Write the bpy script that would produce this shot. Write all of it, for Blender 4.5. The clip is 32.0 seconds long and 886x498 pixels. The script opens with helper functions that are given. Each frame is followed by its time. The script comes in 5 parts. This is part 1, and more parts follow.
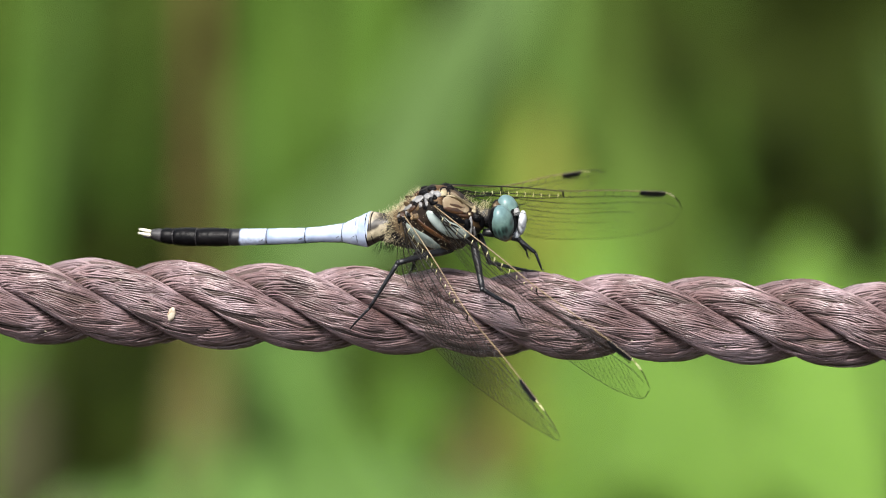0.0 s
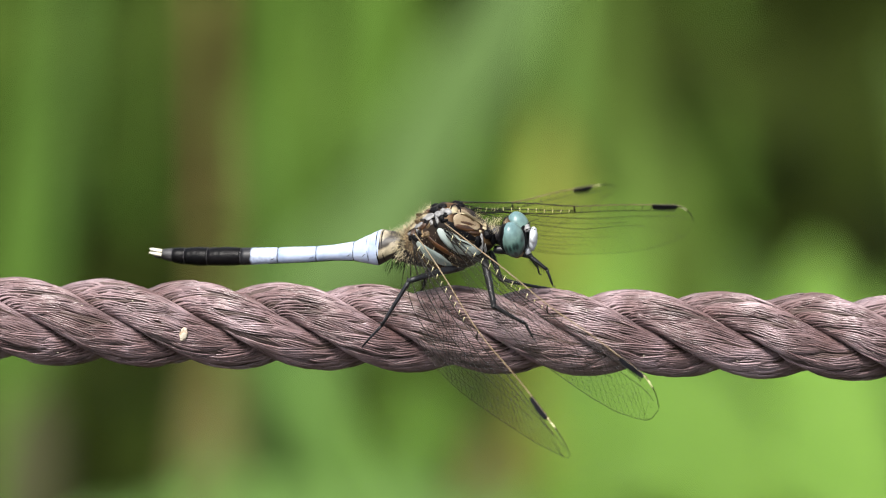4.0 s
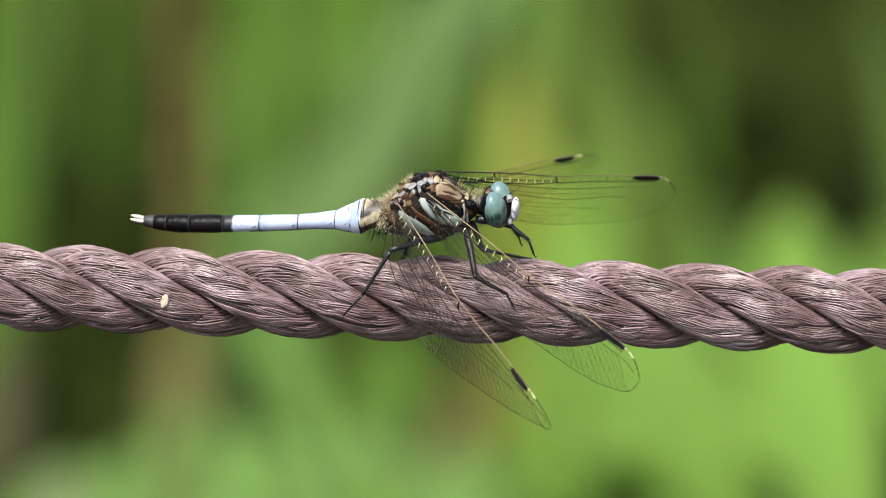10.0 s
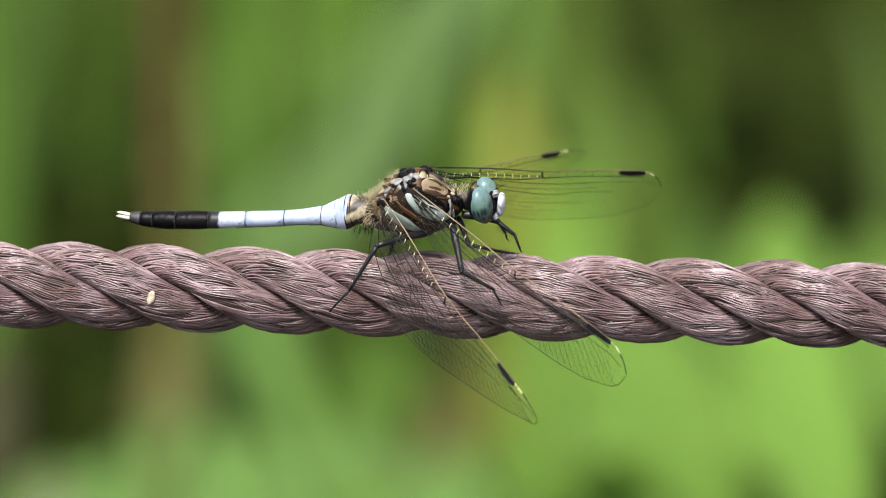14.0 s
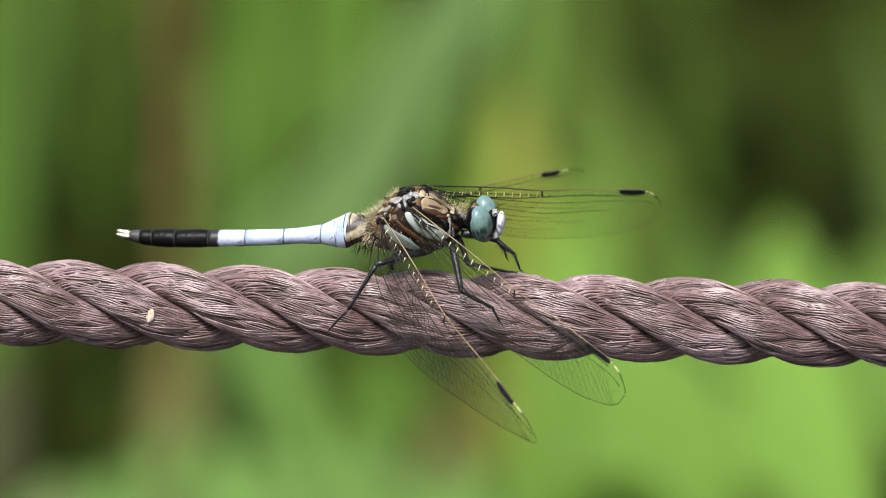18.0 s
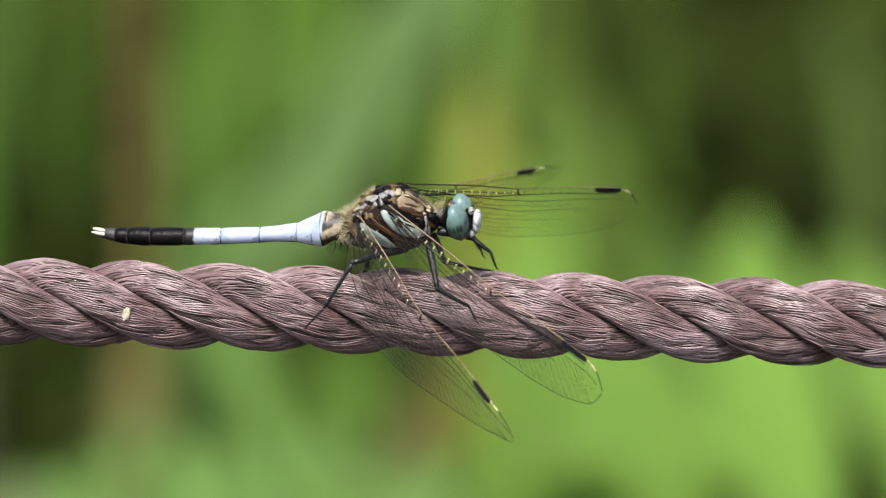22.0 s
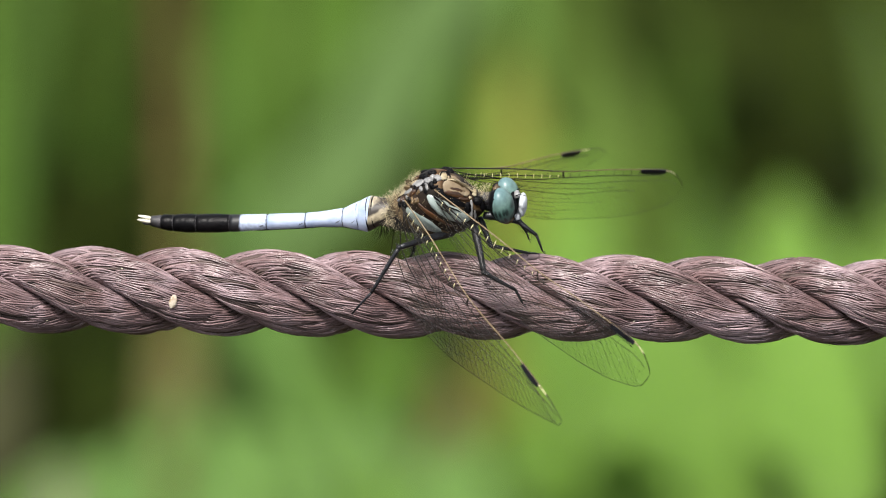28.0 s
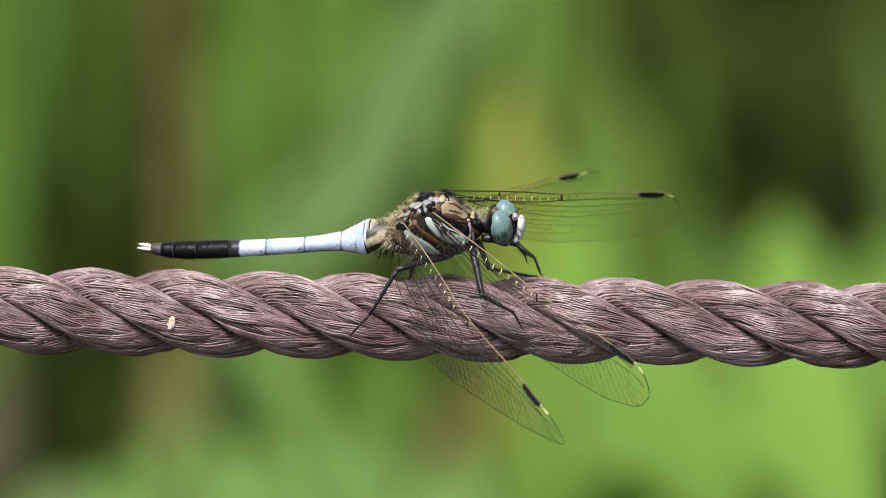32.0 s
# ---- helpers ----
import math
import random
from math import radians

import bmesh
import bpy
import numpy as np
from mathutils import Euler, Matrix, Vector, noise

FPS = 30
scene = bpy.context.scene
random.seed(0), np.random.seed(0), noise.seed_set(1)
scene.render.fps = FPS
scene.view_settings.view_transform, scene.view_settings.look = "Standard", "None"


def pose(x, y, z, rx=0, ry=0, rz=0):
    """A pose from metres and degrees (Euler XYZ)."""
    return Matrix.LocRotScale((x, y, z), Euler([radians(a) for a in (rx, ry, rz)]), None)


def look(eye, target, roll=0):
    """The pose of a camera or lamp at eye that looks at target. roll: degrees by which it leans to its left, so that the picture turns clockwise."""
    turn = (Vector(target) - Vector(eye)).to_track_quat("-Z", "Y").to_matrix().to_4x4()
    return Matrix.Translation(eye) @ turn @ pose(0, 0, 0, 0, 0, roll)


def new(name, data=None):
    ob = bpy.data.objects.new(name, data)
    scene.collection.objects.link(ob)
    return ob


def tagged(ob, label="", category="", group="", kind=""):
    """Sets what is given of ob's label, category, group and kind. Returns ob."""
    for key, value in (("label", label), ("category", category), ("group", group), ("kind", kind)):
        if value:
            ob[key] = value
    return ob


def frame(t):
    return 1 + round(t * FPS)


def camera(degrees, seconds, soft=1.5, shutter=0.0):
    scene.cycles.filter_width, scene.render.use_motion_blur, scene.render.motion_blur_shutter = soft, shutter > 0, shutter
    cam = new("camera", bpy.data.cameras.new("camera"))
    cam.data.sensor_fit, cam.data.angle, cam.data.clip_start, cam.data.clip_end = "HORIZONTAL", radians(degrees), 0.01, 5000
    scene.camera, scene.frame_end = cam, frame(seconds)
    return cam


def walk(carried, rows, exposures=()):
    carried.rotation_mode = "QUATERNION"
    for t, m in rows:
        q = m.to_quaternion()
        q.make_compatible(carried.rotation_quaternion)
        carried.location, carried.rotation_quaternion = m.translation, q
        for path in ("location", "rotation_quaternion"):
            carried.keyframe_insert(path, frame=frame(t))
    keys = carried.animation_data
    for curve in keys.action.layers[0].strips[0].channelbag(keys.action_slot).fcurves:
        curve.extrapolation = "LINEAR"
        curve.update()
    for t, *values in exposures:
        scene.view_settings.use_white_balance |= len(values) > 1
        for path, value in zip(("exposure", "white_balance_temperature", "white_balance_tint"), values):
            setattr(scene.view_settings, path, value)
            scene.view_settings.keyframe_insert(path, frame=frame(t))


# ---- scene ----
cam = camera(7.0, 32.0, soft=1.0, shutter=0.65)
cam.data.dof.use_dof = True
cam.data.dof.focus_distance = 0.951
cam.data.dof.aperture_fstop = 15.0
# seconds, place, turn
PATH = [
    (0, 0, -0.8965, 1.03496, 70, 0, -0), (0.5, 0, -0.89649, 1.03496, 69.9453, -0.001, 0.0004),
    (1, 0, -0.89581, 1.03471, 69.9477, 0.0858, -0.0645), (1.5, 0, -0.89571, 1.03467, 69.9761, 0.0776, -0.2475),
    (1.8, 0, -0.89549, 1.03459, 69.8528, 0.0174, -0.3027), (1.9, 0, -0.89541, 1.03457, 69.769, -0.0026, -0.2736),
    (2, 0, -0.89534, 1.03454, 69.7339, -0.0227, -0.2336), (2.1, 0, -0.89553, 1.03461, 69.7038, 0.0449, -0.2373),
    (2.2, 0, -0.89572, 1.03468, 69.664, 0.1125, -0.2483), (2.5, 0, -0.8963, 1.03489, 69.6228, 0.3153, -0.3089),
    (2.9, 0, -0.89605, 1.03479, 69.7297, 0.4287, -0.3221), (3, 0, -0.89599, 1.03477, 69.8798, 0.4571, -0.3196),
    (3.1, 0, -0.89614, 1.03482, 70.0053, 0.4834, -0.3046), (3.5, 0, -0.89672, 1.03504, 70.1872, 0.5886, -0.1866),
    (5.5, -0.0016, -0.89685, 1.03786, 69.6676, 0.4938, -0.0015), (5.9, -0.00214, -0.896, 1.03795, 69.7601, 0.539, -0.0797),
    (6, -0.00227, -0.89579, 1.03797, 69.6857, 0.5503, -0.1474), (6.1, -0.0024, -0.8958, 1.03807, 69.4682, 0.5201, -0.1801),
    (6.5, -0.00293, -0.89585, 1.03848, 69.2403, 0.3994, -0.2667), (6.9, -0.00347, -0.89506, 1.03859, 69.1722, 0.3814, -0.4088),
    (7, -0.0036, -0.89486, 1.03862, 69.209, 0.3769, -0.4288), (7.1, -0.00356, -0.89492, 1.03869, 69.3457, 0.3089, -0.4201),
    (7.2, -0.00352, -0.89498, 1.03877, 69.4404, 0.2409, -0.3992), (7.5, -0.0034, -0.89515, 1.03899, 69.4316, 0.0368, -0.3481),
    (8, -0.0032, -0.89535, 1.03933, 69.3854, 0.1595, -0.3106), (8.5, -0.003, -0.89591, 1.0398, 69.3956, 0.0784, -0.2418),
    (9, -0.0028, -0.89557, 1.03994, 69.49, 0.0667, -0.2591), (9.5, -0.00278, -0.89501, 1.0394, 69.5026, -0.124, -0.1927),
    (10, -0.00275, -0.89548, 1.03924, 69.6339, -0.0302, -0.2248), (10.5, -0.00272, -0.89625, 1.03919, 69.6642, -0.1274, -0.1904),
    (11, -0.0027, -0.8967, 1.03902, 69.6925, -0.0396, -0.2383), (11.5, -0.00268, -0.89681, 1.03873, 69.7413, 0.0585, -0.2663),
    (12, -0.00265, -0.89732, 1.03858, 69.7261, 0.037, -0.2842), (12.5, -0.00262, -0.89776, 1.03841, 69.6286, 0.012, -0.3663),
    (13, -0.0026, -0.89682, 1.03774, 69.6316, -0.0082, -0.2966), (13.5, -0.0024, -0.8967, 1.03776, 69.759, 0.057, -0.2827),
    (14, -0.0022, -0.89633, 1.03769, 69.7025, 0.1409, -0.3689), (14.5, -0.002, -0.89638, 1.03778, 69.6729, 0.1914, -0.3533),
    (16.5, -0.0012, -0.89613, 1.03795, 69.6859, 0.0928, -0.3401), (17, -0.001, -0.89678, 1.03826, 69.717, 0.1024, -0.3056),
    (17.5, -0.00097, -0.89624, 1.03811, 69.8048, 0.0751, -0.2399), (18, -0.00093, -0.89625, 1.03817, 69.8223, 0.0656, -0.2637),
    (18.5, -0.0009, -0.8963, 1.03824, 69.8079, 0.1312, -0.3519), (18.9, -0.00088, -0.89648, 1.03834, 69.8675, 0.187, -0.2733),
    (19, -0.00087, -0.89652, 1.03837, 69.8809, 0.2009, -0.1879), (19.1, -0.00086, -0.89661, 1.03841, 69.8803, 0.2037, -0.1073),
    (19.5, -0.00083, -0.89695, 1.03858, 69.8647, 0.2147, -0.12), (20, -0.0008, -0.89573, 1.03819, 69.8034, 0.138, -0.083),
    (20.5, -0.00154, -0.89522, 1.0383, 69.7794, 0.3562, -0.2469), (21, -0.00228, -0.8952, 1.03858, 69.8758, 0.2228, -0.1672),
    (21.5, -0.00301, -0.89456, 1.03864, 69.8895, 0.0819, 0.1768), (22, -0.00375, -0.89441, 1.03888, 69.7301, -0.0532, -0.6031),
    (22.5, -0.00449, -0.89467, 1.03927, 69.6775, 0.0969, -0.7601), (23, -0.00522, -0.89467, 1.03956, 69.6536, 0.5542, -0.7137),
    (23.5, -0.00596, -0.89479, 1.0399, 69.6622, 0.5591, -0.6826), (24, -0.0067, -0.89486, 1.04021, 69.6961, 0.4831, -0.7322),
    (24.5, -0.00656, -0.89497, 1.04047, 69.6939, 0.4743, -0.7748), (25, -0.00642, -0.89433, 1.04045, 69.6662, 0.5574, -0.8361),
    (25.5, -0.00628, -0.89407, 1.04057, 69.6519, 0.6298, -0.8091), (26, -0.00614, -0.89353, 1.04058, 69.4865, 0.6602, -0.7296),
    (26.5, -0.006, -0.89345, 1.04077, 69.4647, 0.6914, -0.6669), (28.5, -0.00589, -0.89394, 1.04075, 69.5081, 0.61, -0.5868),
    (29, -0.00586, -0.89455, 1.04092, 69.5355, 0.5998, -0.5737), (29.5, -0.00584, -0.89471, 1.04094, 69.522, 0.6361, -0.6478),
    (30, -0.00581, -0.89382, 1.04056, 69.5842, 0.4614, -0.5431), (30.5, -0.00578, -0.8942, 1.04065, 69.644, 0.5345, -0.6332),
    (31, -0.00575, -0.89425, 1.04062, 69.7315, 0.6309, -0.6461), (31.5, -0.00573, -0.89448, 1.04066, 69.6751, 0.5895, -0.614),
    (32, -0.0057, -0.89503, 1.04081, 69.6864, 0.4948, -0.5579),
]
# the clip's own exposure drifts a little darker towards the end
EXPOSURES = ((0, 0.45), (3, 0.45), (7, 0.48), (10, 0.44), (15, 0.42), (20, 0.37), (26, 0.34), (32, 0.31))
walk(cam, [(row[0], pose(*row[1:])) for row in PATH], EXPOSURES)

# ---- light: bright, hazy daylight ----
scene.view_settings.exposure = 0.45
world = bpy.data.worlds.new("sky")
scene.world = world
world.use_nodes = True
SUN_UP, SUN_ROUND = 63.0, 202.0
sky = world.node_tree.nodes.new("ShaderNodeTexSky")
sky.sky_type = "NISHITA"
sky.sun_disc = False
sky.sun_elevation = radians(SUN_UP)
sky.sun_rotation = radians(SUN_ROUND)
sky.air_density, sky.dust_density, sky.ozone_density = 1.0, 2.5, 1.0
haze = world.node_tree.nodes.new("ShaderNodeHueSaturation")
haze.inputs["Saturation"].default_value = 0.45
world.node_tree.links.new(sky.outputs[0], haze.inputs["Color"])
world.node_tree.links.new(haze.outputs[0], world.node_tree.nodes["Background"].inputs[0])
world.node_tree.nodes["Background"].inputs[1].default_value = 0.17
sun = new("sun", bpy.data.lights.new("sun", "SUN"))
sun.data.energy, sun.data.angle, sun.data.color = 5.0, radians(20), (1.0, 0.96, 0.9)
toward = Vector((math.sin(radians(SUN_ROUND)) * math.cos(radians(SUN_UP)),
                 math.cos(radians(SUN_ROUND)) * math.cos(radians(SUN_UP)), math.sin(radians(SUN_UP))))
sun.matrix_world = look(toward * 3, (0, 0, 0))


# ---- materials ----
def material(name, colors, scale=1.0, rough=0.5, bump=0.0, bump_scale=None, metal=0.0, spread=(0.3, 0.7), sheen=0.0,
             through_light=0.0, specular=0.5, detail=6.0, stretch=(1, 1, 1), coat=0.0, island=0.0, vary=0.0):
    """Noise between two or three colours at a real size (scale: cells per metre), with fine relief."""
    m = bpy.data.materials.new(name)
    m.use_nodes = True
    n, l = m.node_tree.nodes, m.node_tree.links
    p = n["Principled BSDF"]
    tc = n.new("ShaderNodeTexCoord")
    mp = n.new("ShaderNodeMapping")
    mp.inputs["Scale"].default_value = stretch
    l.new(tc.outputs["Object"], mp.inputs[0])
    no = n.new("ShaderNodeTexNoise")
    no.inputs["Scale"].default_value, no.inputs["Detail"].default_value = scale, detail
    l.new(mp.outputs[0], no.inputs[0])
    ra = n.new("ShaderNodeValToRGB")
    e = ra.color_ramp.elements
    e[0].position, e[1].position = spread
    e[0].color, e[1].color = (*colors[0], 1), (*colors[-1], 1)
    if len(colors) == 3:
        e.new(sum(spread) / 2).color = (*colors[1], 1)
    l.new(no.outputs[0], ra.inputs[0])
    out = ra.outputs[0]
    if island or vary:
        hv = n.new("ShaderNodeHueSaturation")
        mr = n.new("ShaderNodeMapRange")
        src = n.new("ShaderNodeNewGeometry").outputs["Random Per Island"] if island else n.new("ShaderNodeObjectInfo").outputs["Random"]
        k = island or vary
        mr.inputs["To Min"].default_value, mr.inputs["To Max"].default_value = 1 - k, 1 + k
        l.new(src, mr.inputs[0])
        l.new(mr.outputs[0], hv.inputs["Value"])
        l.new(out, hv.inputs["Color"])
        out = hv.outputs[0]
    l.new(out, p.inputs["Base Color"])
    p.inputs["Roughness"].default_value, p.inputs["Metallic"].default_value = rough, metal
    p.inputs["Specular IOR Level"].default_value = specular
    p.inputs["Sheen Weight"].default_value = sheen
    p.inputs["Coat Weight"].default_value = coat
    if bump:
        b2 = n.new("ShaderNodeTexNoise")
        b2.inputs["Scale"].default_value, b2.inputs["Detail"].default_value = bump_scale or scale * 4, 4
        l.new(mp.outputs[0], b2.inputs[0])
        bu = n.new("ShaderNodeBump")
        bu.inputs["Strength"].default_value, bu.inputs["Distance"].default_value = bump, 0.3 / (bump_scale or scale * 4)
        l.new(b2.outputs[0], bu.inputs["Height"])
        l.new(bu.outputs[0], p.inputs["Normal"])
    if through_light:
        tr = n.new("ShaderNodeBsdfTranslucent")
        l.new(out, tr.inputs[0])
        mx = n.new("ShaderNodeMixShader")
        mx.inputs[0].default_value = through_light
        l.new(p.outputs[0], mx.inputs[1])
        l.new(tr.outputs[0], mx.inputs[2])
        l.new(mx.outputs[0], n["Material Output"].inputs[0])
    return m


def banded(name, axis, stops, wobble=0.0004, scale=900, rough=0.4, bump=0.3, unit=0.001, specular=0.5, dapple=0.28):
    """Pigment in bands along an axis of the object's own space: stops in millimetres."""
    m = bpy.data.materials.new(name)
    m.use_nodes = True
    n, l = m.node_tree.nodes, m.node_tree.links
    p = n["Principled BSDF"]
    tc = n.new("ShaderNodeTexCoord")
    no = n.new("ShaderNodeTexNoise")
    no.inputs["Scale"].default_value, no.inputs["Detail"].default_value = scale, 5
    l.new(tc.outputs["Object"], no.inputs[0])
    ad = n.new("ShaderNodeVectorMath")
    ad.operation = "MULTIPLY_ADD"
    ad.inputs[1].default_value = (wobble * 2,) * 3
    l.new(no.outputs["Color"], ad.inputs[0])
    l.new(tc.outputs["Object"], ad.inputs[2])
    dt = n.new("ShaderNodeVectorMath")
    dt.operation = "DOT_PRODUCT"
    dt.inputs[1].default_value = axis
    l.new(ad.outputs[0], dt.inputs[0])
    lo, hi = stops[0][0], stops[-1][0]
    mr = n.new("ShaderNodeMapRange")
    mr.inputs["From Min"].default_value, mr.inputs["From Max"].default_value = lo * unit + wobble, hi * unit + wobble
    l.new(dt.outputs["Value"], mr.inputs[0])
    ra = n.new("ShaderNodeValToRGB")
    e = ra.color_ramp.elements
    e[0].color, e[1].color = (*stops[0][1], 1), (*stops[-1][1], 1)
    for q, c in stops[1:-1]:
        e.new((q - lo) / (hi - lo)).color = (*c, 1)
    l.new(mr.outputs[0], ra.inputs[0])
    # fine mottling over the bands
    n2 = n.new("ShaderNodeTexNoise")
    n2.inputs["Scale"].default_value, n2.inputs["Detail"].default_value = scale * 3, 4
    l.new(tc.outputs["Object"], n2.inputs[0])
    r2 = n.new("ShaderNodeMapRange")
    r2.inputs["From Min"].default_value, r2.inputs["From Max"].default_value = 0.3, 0.7
    r2.inputs["To Min"].default_value, r2.inputs["To Max"].default_value = 1 - dapple, 1 + dapple * 0.6
    l.new(n2.outputs[0], r2.inputs[0])
    hv = n.new("ShaderNodeHueSaturation")
    l.new(ra.outputs[0], hv.inputs["Color"])
    l.new(r2.outputs[0], hv.inputs["Value"])
    l.new(hv.outputs[0], p.inputs["Base Color"])
    bu = n.new("ShaderNodeBump")
    bu.inputs["Strength"].default_value, bu.inputs["Distance"].default_value = bump, 0.0001
    l.new(n2.outputs[0], bu.inputs["Height"])
    l.new(bu.outputs[0], p.inputs["Normal"])
    p.inputs["Roughness"].default_value = rough
    p.inputs["Specular IOR Level"].default_value = specular
    return m


def membrane_material():
    m = bpy.data.materials.new("wing_membrane")
    m.use_nodes = True
    n, l = m.node_tree.nodes, m.node_tree.links
    tr = n.new("ShaderNodeBsdfTransparent")
    tr.inputs[0].default_value = (0.985, 0.98, 0.96, 1)
    gl = n.new("ShaderNodeBsdfGlossy")
    gl.inputs["Roughness"].default_value = 0.22
    df = n.new("ShaderNodeBsdfDiffuse")
    df.inputs[0].default_value = (0.55, 0.55, 0.48, 1)
    no = n.new("ShaderNodeTexNoise")
    no.inputs["Scale"].default_value = 500
    bu = n.new("ShaderNodeBump")
    bu.inputs["Strength"].default_value, bu.inputs["Distance"].default_value = 0.4, 0.0003
    l.new(no.outputs[0], bu.inputs["Height"])
    l.new(bu.outputs[0], gl.inputs["Normal"])
    m1 = n.new("ShaderNodeMixShader")
    m1.inputs[0].default_value = 0.016
    l.new(tr.outputs[0], m1.inputs[1])
    l.new(gl.outputs[0], m1.inputs[2])
    m2 = n.new("ShaderNodeMixShader")
    m2.inputs[0].default_value = 0.006
    l.new(m1.outputs[0], m2.inputs[1])
    l.new(df.outputs[0], m2.inputs[2])
    l.new(m2.outputs[0], n["Material Output"].inputs[0])
    return m


def eye_material():
    """Teal compound eye, paler above, with rows of dark spots low on its side."""
    m = banded("compound_eye", (0, 0, 1), ((-3.0, (0.014, 0.026, 0.020)), (-1.9, (0.030, 0.085, 0.068)), (-0.2, (0.068, 0.155, 0.125)),
                                          (1.4, (0.135, 0.220, 0.195)), (3.0, (0.10, 0.18, 0.195))), 0.0003, 500, 0.38, 0.1)
    n, l = m.node_tree.nodes, m.node_tree.links
    p = n["Principled BSDF"]
    base = p.inputs["Base Color"].links[0].from_socket
    tc = n.new("ShaderNodeTexCoord")
    split = n.new("ShaderNodeSeparateXYZ")
    l.new(tc.outputs["Object"], split.inputs[0])
    flat = n.new("ShaderNodeCombineXYZ")
    l.new(split.outputs[0], flat.inputs[0])
    l.new(split.outputs[2], flat.inputs[1])
    mp = n.new("ShaderNodeMapping")
    mp.inputs["Scale"].default_value = (2100, 600, 1)
    l.new(flat.outputs[0], mp.inputs[0])
    vo = n.new("ShaderNodeTexVoronoi")
    vo.voronoi_dimensions = "2D"
    vo.inputs["Scale"].default_value, vo.inputs["Randomness"].default_value = 1.0, 0.4
    l.new(mp.outputs[0], vo.inputs[0])
    ra = n.new("ShaderNodeMapRange")
    ra.inputs["From Min"].default_value, ra.inputs["From Max"].default_value = 0.26, 0.48
    ra.inputs["To Min"].default_value, ra.inputs["To Max"].default_value = 0.95, 0.0
    l.new(vo.outputs["Distance"], ra.inputs[0])
    sp = n.new("ShaderNodeSeparateXYZ")
    l.new(tc.outputs["Object"], sp.inputs[0])
    low = n.new("ShaderNodeMapRange")
    low.inputs["From Min"].default_value, low.inputs["From Max"].default_value = 0.0004, 0.0014
    low.inputs["To Min"].default_value, low.inputs["To Max"].default_value = 1.0, 0.0
    l.new(sp.outputs[2], low.inputs[0])
    mu = n.new("ShaderNodeMath")
    mu.operation = "MULTIPLY"
    l.new(ra.outputs[0], mu.inputs[0])
    l.new(low.outputs[0], mu.inputs[1])
    mx = n.new("ShaderNodeMixRGB")
    mx.inputs[2].default_value = (0.008, 0.022, 0.02, 1)
    l.new(mu.outputs[0], mx.inputs[0])
    l.new(base, mx.inputs[1])
    l.new(mx.outputs[0], p.inputs["Base Color"])
    p.inputs["Coat Weight"].default_value = 0.08
    return m


